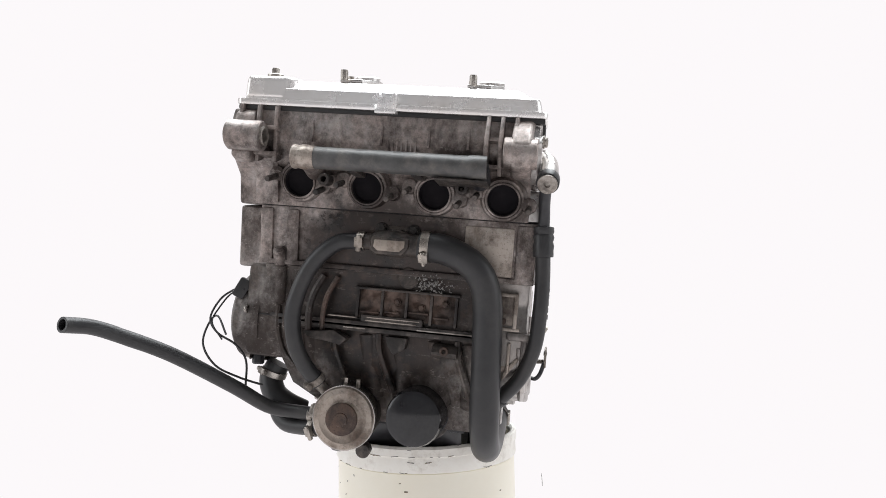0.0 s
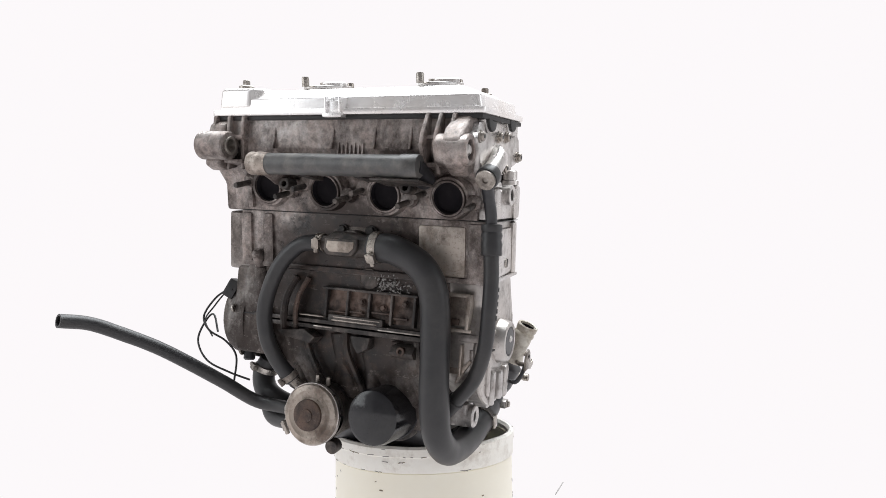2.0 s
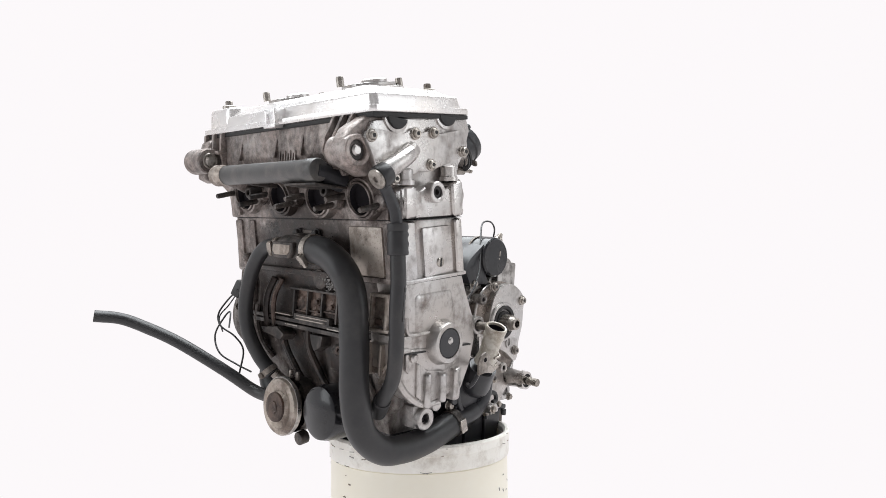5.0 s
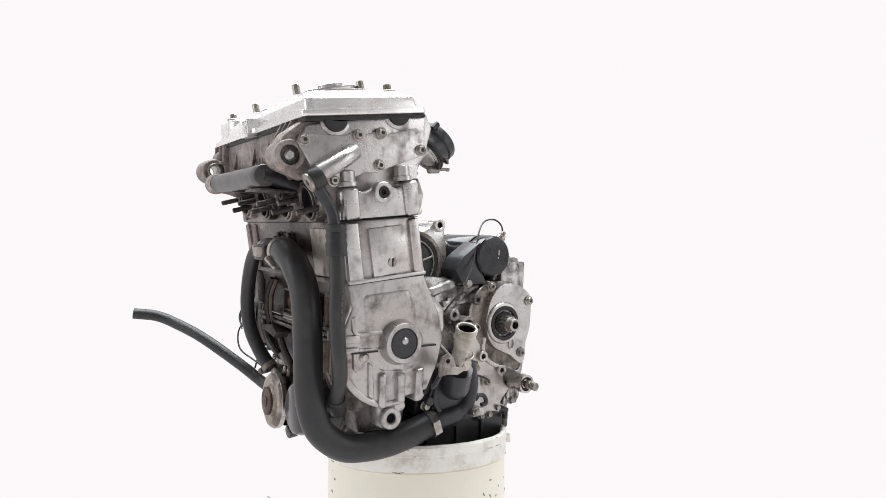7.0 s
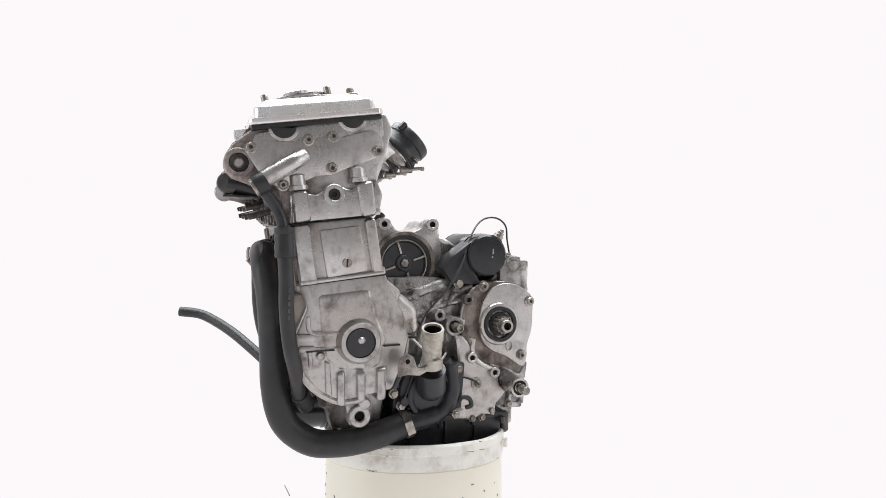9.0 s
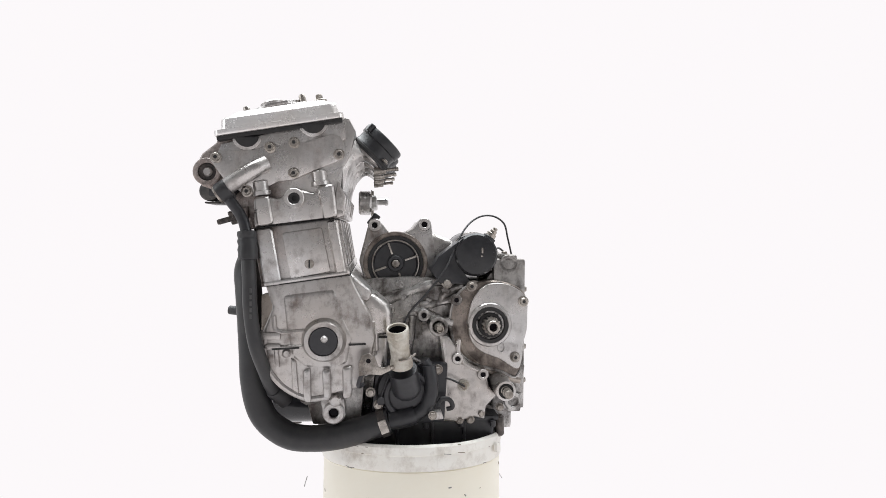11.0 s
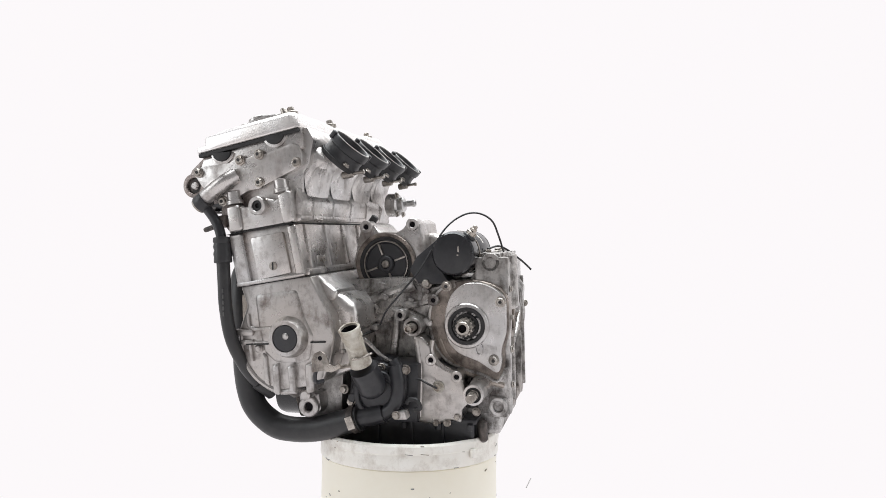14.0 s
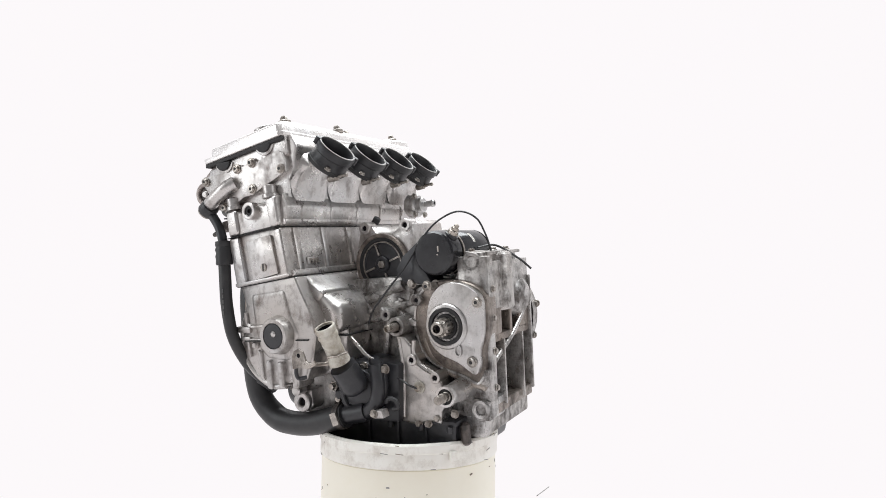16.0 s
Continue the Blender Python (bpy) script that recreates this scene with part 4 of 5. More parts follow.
def left_end(e):
    c = part("alternator_cover", lathe([(0.060, -0.002), (0.060, 0.022), (0.057, 0.033), (0.050, 0.0385), (0.02, 0.041), (0, 0.041)], (-0.194, -0.142, 0.166), (-1, -0.142, 0.166), 40), CASE, e, "oily round alternator cover")
    part("step", slab([(-0.2, 0.236), (-0.199, 0.15), (-0.188, 0.118), (-0.12, 0.11), (-0.11, 0.235)], -0.212, -0.15, 0.008, 3), CASE, c)
    part("joint_line", block(-0.2125, -0.16, -0.2006, -0.15, 0.1715, 0.173, 0), GASKET, c)
    for x, r in ((-0.166, 0.004), (-0.155, 0.0045)):
        part("curved_rib", hose([(x, -0.2, 0.185), (x + 0.001, -0.201, 0.16), (x + 0.008, -0.194, 0.13), (x + 0.02, -0.182, 0.11)], r, 8, 6), CASE, c)
    part("bolt_boss", rod((-0.1655, -0.206, 0.238), (-0.1657, -0.200, 0.187), 0.0072, seg=14, edge=0.003), CASE, c)
    part("socket_cap", rod((-0.2, -0.17, 0.125), (-0.198, -0.172, 0.104), 0.008, seg=14, edge=0.002), BLACK, c)
    part("connector", moved(block(-0.008, 0.008, -0.011, 0.011, -0.013, 0.013, 0.003), pose(-0.222, -0.19, 0.202, 0, 25, 20)), RUBBER, c, "black sensor connector")
    for a in range(5):
        t = math.radians(40 + a * 65)
        part("bolt", hex_bolt((-0.206, -0.142 + 0.061 * math.cos(t), 0.166 + 0.061 * math.sin(t)), (-1, 0, 0), 0.0045, 0.005), STEEL, c)
    for name, pts, r in (("wire", [(-0.2185, 0.2024), (-0.2359, 0.1979), (-0.2492, 0.1849), (-0.2527, 0.1612), (-0.2397, 0.1435), (-0.2203, 0.1296), (-0.2079, 0.1092), (-0.201, 0.0755)], 0.0014), ("wire", [(-0.2153, 0.2012), (-0.2377, 0.1933), (-0.2495, 0.1739), (-0.2497, 0.1557), (-0.2326, 0.1355)], 0.0011), ("wire", [(-0.2332, 0.1413), (-0.2529, 0.1626), (-0.2612, 0.1531), (-0.2589, 0.127), (-0.2381, 0.1024), (-0.2117, 0.0887), (-0.1817, 0.0806)], 0.0014)):
        part(name, hose([(x, -0.2 + 0.012 * math.sin(i * 1.3), z) for i, (x, z) in enumerate(pts)], r, 8, 6), RUBBER, c, "thin black wire")
    el = part("water_elbow", hose([(-0.178, -0.15, 0.105), (-0.186, -0.152, 0.085), (-0.176, -0.158, 0.066), (-0.158, -0.160, 0.055), (-0.138, -0.150, 0.045)], 0.0155, 16, 6), RUBBER, e, "black rubber elbow hose")
    worm_clamp(el, (-0.183, -0.151, 0.092), (-0.3, 0, -1), 0.016, 0.008, (-0.5, -0.8, 0.2))
    el2 = part("drain_elbow", hose([(-0.175, -0.15, 0.052), (-0.168, -0.156, 0.038), (-0.150, -0.166, 0.030), (-0.115, -0.182, 0.034), (-0.09, -0.19, 0.042)], 0.0105, 14, 6), RUBBER, e, "black rubber drain hose")
    worm_clamp(el2, (-0.108, -0.184, 0.036), (1, -0.4, 0.2), 0.011, 0.008, (0, -1, -0.3))


def gearbox(e):
    prof = [(-0.11, 0.238), (-0.02, 0.243), (0.06, 0.238), (0.09, 0.238), (0.098, 0.25), (0.104, 0.248), (0.106, 0.05), (-0.09, 0.05)]
    g = part("gearbox_case", prism(prof, "x", -0.145, 0.040, 0.005), GRIMY, e, "cast aluminium gearbox case")
    # rounded shoulder behind the cylinders
    part("shoulder", slab([(-0.112, 0.234), (-0.095, 0.236), (-0.062, 0.218), (-0.052, 0.18), (-0.056, 0.12), (-0.11, 0.1)], -0.14, 0.106, 0.010, 3), ALU, g)
    part("shoulder_top", slab([(-0.116, 0.252), (-0.1025, 0.2535), (-0.092, 0.243), (-0.074, 0.229), (-0.08, 0.215), (-0.116, 0.22)], -0.188, 0.128, 0.006, 3), ALU, g)
    part("shoulder_box", slab([(-0.11, 0.228), (-0.078, 0.230), (-0.05, 0.208), (-0.048, 0.172), (-0.11, 0.165)], 0.02, 0.125, 0.013, 5), ALU, g)
    part("joint_line", block(0.0, 0.112, -0.07, -0.0475, 0.1655, 0.1675, 0), GASKET, g)
    # bosses, tubes and pockets between pump and sprocket cover
    for (y, z), r, x in zip([(-0.0032, 0.1914), (0.0436, 0.2118), (-0.0516, 0.1967)], (0.0088, 0.008, 0.0085), (0.078, 0.07, 0.055)):
        part("boss", ring((0.035, y, z), (x, y, z), r * 0.42, r, 18), GRIMY, g)
        part("bore", rod((0.036, y, z), (x - 0.002, y, z), r * 0.43, seg=12), HOLE, g)
    for pts, r in (([(-0.0638, 0.2046), (-0.0268, 0.2203), (0.0113, 0.2325)], 0.008), ([(-0.0049, 0.2), (0.0208, 0.2055), (0.0471, 0.2119)], 0.006), ([(0.0023, 0.1894), (0.0217, 0.1777), (0.033, 0.1544), (0.0405, 0.088), (0.0492, 0.0418)], 0.0075), ([(-0.0174, 0.188), (-0.0206, 0.1558), (-0.0264, 0.1237)], 0.006), ([(0.0209, 0.2039), (0.0309, 0.2202), (0.0554, 0.2301)], 0.006)):
        part("cast_run", hose(at_yz(pts, 0.047), r, 10, 5, 0, 0.35), GRIMY, g)
    rnd = random.Random(21)
    for k in range(16):
        y, z = rnd.uniform(-0.05, 0.05), rnd.uniform(0.165, 0.238)
        s = rnd.uniform(0.004, 0.008)
        part("cast_lump", block(0.03, 0.048 + rnd.uniform(0, 0.02), y - s, y + s, z - s * 0.6, z + s * 0.6, 0.003, Matrix.Translation((0, y, z)) @ Matrix.Rotation(rnd.uniform(-0.9, 0.9), 4, "X") @ Matrix.Translation((0, -y, -z))), GRIMY, g)
    part("pocket", slab([(0.011, 0.193), (0.041, 0.1959), (0.0452, 0.1759), (0.0258, 0.1696)], 0.03, 0.0412, 0.001), HOLE, g)
    part("wall", slab([(-0.0683, 0.219), (-0.0094, 0.2312), (0.0526, 0.2314), (0.0568, 0.1598), (0.0456, 0.0321), (-0.0206, 0.0367), (-0.0445, 0.1215)], 0.02, 0.046, 0.004), GRIMY, g)
    y, z = 0.017, 0.176
    part("gauge_boss", ring((0.04, y, z), (0.085, y, z), 0.0085, 0.0135, 20), GRIMY, g)
    part("stub_shaft", lathe([(0, 0), (0.0062, 0), (0.0062, 0.05), (0.005, 0.054), (0.004, 0.054), (0.003, 0.05), (0, 0.05)], (0.052, y, z), (1, y, z), 16), STEEL, g)
    # end lugs
    for y, z, xx in ((0.1225, 0.263, 0.050), (0.130, 0.062, 0.057)):
        k = part("rear_lug", slab([(y - 0.017, z - 0.016), (y + 0.012, z - 0.016), (y + 0.014, z + 0.012), (y - 0.012, z + 0.015)], 0.0, xx - 0.003, 0.004), GRIMY, g)
        part("eye", ring((0.02, y, z), (xx, y, z), 0.007, 0.0135, 22), GRIMY, k)
        part("bore", rod((0.02, y, z), (xx - 0.005, y, z), 0.0071, seg=14), HOLE, k)


def rear(e):
    # pocket floor, coloured dark for the shade between the ribs
    r = part("rear_case", slab([(0.100, 0.252), (0.1145, 0.245), (0.1145, 0.06), (0.100, 0.052)], -0.10, 0.034, 0.003), POCKET_SHADE, e, "ribbed rear wall of the gearbox")
    # corner post and thin upright ribs between the deep pockets
    part("corner_post", block(0.033, 0.05, 0.100, 0.1475, 0.05, 0.27, 0.004), GRIMY, r)
    for x0, x1, z0, z1 in ((0.0015, 0.0055, 0.06, 0.152), (-0.0665, -0.0620, 0.055, 0.152), (-0.104, -0.0985, 0.06, 0.235)):
        part("rib", block(x0, x1, 0.104, 0.1475, z0, z1, 0.0015), GRIMY, r)
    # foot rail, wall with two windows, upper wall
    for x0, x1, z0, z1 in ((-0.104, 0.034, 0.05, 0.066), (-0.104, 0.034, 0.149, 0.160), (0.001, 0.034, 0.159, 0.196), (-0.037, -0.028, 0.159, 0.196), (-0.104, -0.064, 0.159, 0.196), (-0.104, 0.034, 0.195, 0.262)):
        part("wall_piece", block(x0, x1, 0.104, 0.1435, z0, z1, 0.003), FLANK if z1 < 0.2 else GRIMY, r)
    part("curved_rib", hose([(0.036, 0.140, 0.118), (0.014, 0.1415, 0.130), (-0.03, 0.1425, 0.150), (-0.07, 0.1425, 0.174), (-0.1, 0.142, 0.2)], 0.0036, 10, 6), GRIMY, r)
    part("column", rod((-0.024, 0.120, 0.19), (-0.024, 0.118, 0.2735), 0.031, seg=28, edge=0.004), GRIMY, r)
    for x in (-0.05, -0.095):
        part("foot", rod((x, 0.118, 0.052), (x, 0.118, 0.026), 0.0075, seg=14, edge=0.002), GRIMY, r)
    part("tower", block(-0.085, 0.028, 0.10, 0.134, 0.225, 0.2715, 0.005), GRIMY, r)
    part("tower_lip", block(-0.09, 0.03, 0.096, 0.138, 0.2705, 0.2755, 0.0015), GRIMY, r)
    part("swell", rod((-0.075, 0.12, 0.205), (-0.075, 0.148, 0.2), 0.03, seg=24, edge=0.008), GRIMY, r)
    for x in (0.038, -0.035, -0.082):
        part("bolt", hex_bolt((x, 0.118, 0.2755), Z, 0.0045, 0.005), STEEL, r)
    for z in (0.09, 0.14, 0.185, 0.225):
        part("bolt", hex_bolt((0.039, 0.1475, z), Y, 0.004, 0.004), STEEL, r)
    c = part("clutch_cover", lathe([(0.083, 0), (0.083, 0.018), (0.079, 0.027), (0.068, 0.031), (0, 0.033)], (-0.118, 0.062, 0.172), (-1, 0.062, 0.172), 44), GRIMY, e, "round aluminium clutch cover")
    for a in range(10):
        t = math.radians(a * 36 + 10)
        part("bolt", hex_bolt((-0.137, 0.062 + 0.083 * math.cos(t), 0.172 + 0.083 * math.sin(t)), (1, 0, 0), 0.0045, 0.006), STEEL, c)
    part("under_block", block(-0.118, 0.046, 0.072, 0.130, 0.020, 0.056, 0.005), GRIMY, e, "stained foot under the gearbox")
    part("cable", hose([(0.0, 0.11, 0.281), (-0.03, 0.125, 0.283), (-0.055, 0.15, 0.262), (-0.065, 0.165, 0.246)], 0.0016, 8, 6), RUBBER, e, "loose thin black cable")


def generator_drive(e):
    prof = [(-0.0833, 0.3132), (-0.0785, 0.3215), (-0.0702, 0.3243), (-0.0616, 0.3205), (-0.0527, 0.3093), (-0.0319, 0.3058), (-0.0147, 0.3138), (-0.008, 0.3241), (0.0026, 0.3278), (0.0117, 0.3214), (0.0141, 0.3013), (0.0185, 0.276), (0.0211, 0.2506), (0.013, 0.2235), (-0.0076, 0.1999), (-0.0335, 0.1868), (-0.058, 0.2003), (-0.0841, 0.2251), (-0.0953, 0.2657)]
    g = part("generator_housing", slab(prof, -0.075, 0.018, 0.004), ALU, e, "cast generator housing with two ears")
    y, z = -0.0415, 0.2614
    part("mouth", ring((-0.02, y, z), (0.0255, y, z), 0.0412, 0.0475, 44), FLANK, g, "brown-stained machined mouth")
    part("seal", lathe([(0.0410, 0), (0.0410, 0.004), (0.036, 0.003), (0.0355, -0.002), (0, -0.002)], (0.0195, y, z), (1, y, z), 44), GASKET, g, "black rubber seal")
    d = part("drive_disc", lathe([(0, 0), (0.0342, 0), (0.0348, 0.003), (0.032, 0.0035), (0.0305, 0.0015), (0.013, 0.0015), (0.0125, 0.004), (0, 0.004)], (0.0185, y, z), (1, y, z), 40), BLACK, g, "dark four-spoked drive disc")
    part("rim", ring((0.0195, y, z), (0.0235, y, z), 0.0332, 0.0350, 40), STEEL, d)
    for k in range(4):
        a = math.radians(20 + 90 * k)
        part("spoke", moved(block(0.0005, 0.005, -0.0015, 0.0015, 0.0145, 0.0325, 0.0008), Matrix.Translation((0.019, y, z)) @ Matrix.Rotation(a, 4, "X")), STEEL, d)
    part("hub", ring((0.0195, y, z), (0.0245, y, z), 0.006, 0.012, 24), BLACK, d)
    part("hub_bolt", hex_bolt((0.021, y, z), X, 0.0062, 0.006), STEEL, d)
    for yy, zz in [(-0.0725, 0.3177), (0.001, 0.3194)]:
        part("ear", ring((0.0, yy, zz), (0.0225, yy, zz), 0.0042, 0.0098, 20), ALU, g)
        part("bore", rod((0.0, yy, zz), (0.019, yy, zz), 0.0043, seg=12), HOLE, g)
    yy, zz = -0.0359, 0.2115
    part("slot", block(0.01, 0.0192, yy - 0.005, yy + 0.005, zz - 0.008, zz + 0.008, 0.001), HOLE, g)
    part("breather_stub", rod((-0.01, -0.080, 0.318), (-0.01, -0.068, 0.334), 0.006, seg=14), RUBBER, g)
    part("saddle", slab([(-0.01, 0.245), (-0.012, 0.3), (0.015, 0.308), (0.05, 0.295), (0.06, 0.24)], -0.09, -0.02, 0.010, 3), ALU, e, "cast saddle under the starter")


def starter(e):
    y, z = 0.0725, 0.2765
    s = part("starter_motor", lathe([(0, -0.002), (0.029, 0), (0.0312, 0.003), (0.0312, 0.088), (0.030, 0.09), (0.030, 0.093), (0.0318, 0.094), (0.0318, 0.108), (0.0305, 0.118), (0.028, 0.1205), (0, 0.121)], (-0.055, y, z), (1, y, z), 44), GLOSS, e, "glossy black cylindrical starter motor")
    part("sticker", join(*[block(-0.012 + k * 0.004, -0.010 + k * 0.004, -0.001, 0.001, 0.0310, 0.0316, 0, Matrix.Translation((0, y, z)) @ Matrix.Rotation(a, 4, "X")) for k in range(2) for a in [-1.1 + q * 0.06 for q in range(9)]]), RIM, s, "small pale sticker")
    part("nose", slab([(0.0513, 0.2986), (0.049, 0.2615), (0.0642, 0.2368), (0.0917, 0.2327), (0.0199, 0.235), (0.0071, 0.2544), (0.0187, 0.2733)], 0.018, 0.060, 0.004), BLACK, s)
    part("end_ring", ring((0.030, y, z), (0.034, y, z), 0.031, 0.0325, 40), STEEL, s)
    part("tail_cap", lathe([(0.0314, 0), (0.030, 0.006), (0.022, 0.014), (0, 0.016)], (-0.056, y, z), (-1, y, z), 36), ALU, s)
    part("paint_mark", block(0.0652, 0.0663, y + 0.007, y + 0.0095, z + 0.002, z + 0.010, 0.0004), STEEL, s)
    part("paint_mark", block(0.0652, 0.0663, y + 0.006, y + 0.0085, z - 0.003, z - 0.001, 0.0004), STEEL, s)
    t = part("terminal", join(rod((0.048, 0.093, 0.300), (0.048, 0.098, 0.307), 0.0075, seg=16), rod((0.048, 0.098, 0.307), (0.048, 0.1035, 0.3145), 0.0035, seg=12)), STEEL, s)
    part("nut", hex_bolt((0.048, 0.0985, 0.3075), (0, 0.57, 0.82), 0.0055, 0.004, False), STEEL, t)
    part("insulator", rod((0.048, 0.090, 0.2955), (0.048, 0.0945, 0.302), 0.010, seg=16), RUBBER, t)
    for yy, zz in [(0.0313, 0.235), (0.0698, 0.2318)]:
        part("bolt", hex_bolt((0.056, yy, zz), X, 0.006, 0.007), STEEL, s)
    part("wire", hose([(0.0086, 0.135, 0.276), (0.012, 0.1285, 0.300), (0.021, 0.1205, 0.322), (0.027, 0.1012, 0.333), (0.030, 0.078, 0.3295), (0.046, 0.0551, 0.3087), (0.070, 0.028, 0.258), (0.080, 0.003, 0.226), (0.080, -0.022, 0.198), (0.078, -0.0325, 0.178)], 0.0014, 8, 8), RUBBER, e, "thin black wire arching over the starter")


def gear_rod(x0, x1, y, z, r, teeth):
    pts = []
    for k in range(teeth * 4):
        rr = r if k % 4 < 2 else r * 0.86
        a = 2 * math.pi * k / (teeth * 4)
        pts.append((y + rr * math.cos(a), z + rr * math.sin(a)))
    return prism(pts, "x", x0, x1, 0)


def sprocket_side(e):
    y, z = 0.0916, 0.1769
    face = [(y + u, z + v) for u, v in ((-0.0325, 0.003), (-0.028, 0.028), (-0.0185, 0.046), (-0.0017, 0.058), (0.0216, 0.0585), (0.041, 0.050), (0.0535, 0.037), (0.0545, 0.0133), (0.0535, -0.01), (0.047, -0.033), (0.047, -0.05), (0.040, -0.064), (0.015, -0.0495), (-0.012, -0.0385), (-0.027, -0.022))]
    prof = [(y + u, z + v) for u, v in ((-0.0565, 0.0), (-0.054, 0.023), (-0.044, 0.0445), (-0.024, 0.058), (0.0, 0.0625), (0.0225, 0.0605), (0.044, 0.052), (0.056, 0.037), (0.057, 0.0133), (0.056, -0.012), (0.05, -0.033), (0.05, -0.052), (0.0435, -0.078), (0.018, -0.069), (-0.015, -0.060), (-0.037, -0.047), (-0.050, -0.027))]
    face, prof = ([tuple(v)[:2] for v in spline([(*q, 0) for q in (*pts, pts[0])], 4)[:-1]] for pts in (face, prof))
    s = part("sprocket_cover", slab(prof, 0.03, 0.0605, 0.004, 3), FLANK, e, "smooth aluminium output shaft cover with a stained flank")
    part("lip", hose(at_yz([prof[k] for k in range(46, 68, 3)] + [prof[k] for k in range(0, 14, 3)], 0.0605), 0.0022, 8, 3), GRIMY, s, "raised outer lip")
    part("collar", lathe([(0.0318, 0.0), (0.0314, 0.0035), (0.030, 0.005), (0.0265, 0.0055), (0.0262, 0.003), (0, 0.003)], (0.0695, y, z), (1, y, z), 48), MACHINED, s, "turned aluminium collar")
    part("face", slab(face, 0.055, 0.0712, 0.003, 3), MACHINED, s, "smooth aluminium face")
    part("seal", lathe([(0.0255, 0.0), (0.0255, 0.003), (0.021, 0.003), (0.020, 0.0), (0.0175, 0.0), (0.0165, 0.0025), (0.013, 0.002), (0, 0.002)], (0.0725, y, z), (1, y, z), 40), GASKET, s, "black oil seal")
    sh = part("output_shaft", gear_rod(0.07, 0.0885, y, z, 0.0128, 13), STEEL, s, "splined steel output shaft")
    part("shaft_nose", lathe([(0.0108, 0.0), (0.0102, 0.001), (0.0095, 0.010), (0.0085, 0.0112), (0.0058, 0.0112), (0.0055, 0.003), (0, 0.003)], (0.0883, y, z), (1, y, z), 24), STEEL, sh)
    part("bore", rod((0.089, y, z), (0.0925, y, z), 0.0054, seg=16), HOLE, sh)
    part("tail_ridge", hose(at_yz([(0.0489, 0.1573), (0.0605, 0.132), (0.0848, 0.1127), (0.1149, 0.0996), (0.1397, 0.0933)], 0.056), 0.0055, 10, 5), STAINED, s)
    part("tail", slab([(0.064, 0.1369), (0.1189, 0.1181), (0.1464, 0.1171), (0.1435, 0.0931), (0.1149, 0.0996), (0.0848, 0.1127)], 0.03, 0.06, 0.004), GRIMY, s)
    yy, zz = 0.1084, 0.1446
    part("oblong", moved(ring((0, 0, 0), (0.0028, 0, 0), 0.0048, 0.0068, 20), Matrix.Translation((0.0708, yy, zz)) @ Matrix.Diagonal((1, 0.8, 1.35, 1))), MACHINED, s)
    screws(s, [(0.1396, 0.2101), (0.1284, 0.1302), (0.0645, 0.2319)], 0.0715, 0.0058)
    # lower shift cover
    prof = [(0.0166, 0.1657), (0.0304, 0.1622), (0.0429, 0.149), (0.0489, 0.1262), (0.0667, 0.1174), (0.0848, 0.1101), (0.089, 0.0903), (0.1002, 0.0798), (0.0933, 0.072), (0.0846, 0.0627), (0.0834, 0.0447), (0.0691, 0.0481), (0.0465, 0.0408), (0.0188, 0.0443), (0.0194, 0.0795), (0.0232, 0.1192)]
    c = part("shift_cover", slab(prof, 0.035, 0.084, 0.0035, 3), MACHINED, e, "pale aluminium shift cover")
    for yy, zz in [(0.0435, 0.1316), (0.0794, 0.1092)]:
        k = part("eye", ring((0.06, yy, zz), (0.0895, yy, zz), 0.0036, 0.008, 20), MACHINED, c)
        part("bore", rod((0.07, yy, zz), (0.0875, yy, zz), 0.0037, seg=12), HOLE, k)
    part("edge_rib", hose(at_yz([(0.046, 0.1585), (0.0449, 0.1409), (0.0559, 0.1243), (0.0802, 0.112)], 0.084), 0.0035, 8, 5), MACHINED, c)
    part("edge_rib", hose(at_yz([(0.0219, 0.1592), (0.0269, 0.1111), (0.0237, 0.0512)], 0.082), 0.004, 8, 5), MACHINED, c)
    yy, zz = 0.0526, 0.0942
    n = part("neutral_switch", join(rod((0.08, yy, zz), (0.0865, yy, zz), 0.0085, seg=18), rod((0.086, yy, zz), (0.0935, yy, zz), 0.0048, seg=12)), NECK, c, "yellowed neutral switch")
    part("wire", hose([(0.093, yy, zz), (0.1, yy - 0.008, zz + 0.006), (0.098, yy - 0.022, zz + 0.012), (0.092, yy - 0.04, zz + 0.014)], 0.0015, 8, 6), RUBBER, n)
    for yy, zz in [(0.0482, 0.0439), (0.0778, 0.0533), (0.1045, 0.0614), (0.063, 0.0445)]:
        part("bolt", hex_bolt((0.082, yy, zz), X, 0.0045, 0.006), STEEL, c)
    # shift shaft
    y, z = 0.1074, 0.0913
    k = part("shift_boss", lathe([(0.018, 0), (0.0145, 0.05), (0.0125, 0.075), (0.0142, 0.079), (0.0136, 0.088), (0.0105, 0.088), (0.0105, 0.081), (0, 0.081)], (0.025, y, z), (1, y, z), 24), ALU, e)
    part("shift_shaft", lathe([(0, 0), (0.0065, 0), (0.0065, 0.014), (0.0052, 0.0145), (0.0052, 0.018), (0.0065, 0.0185), (0.0065, 0.024), (0.0048, 0.0245), (0.0048, 0.028), (0.006, 0.0285), (0.006, 0.036), (0.005, 0.037), (0, 0.037)], (0.0965, y, z), (1, y, z), 18), STEEL, k, "bare steel shift shaft")
    part("seal", ring((0.104, y, z), (0.1105, y, z), 0.0065, 0.0107, 20), GASKET, k)
    part("web", slab([(0.09, 0.1), (0.135, 0.125), (0.138, 0.06), (0.11, 0.05)], 0.02, 0.045, 0.004), CASE, e)


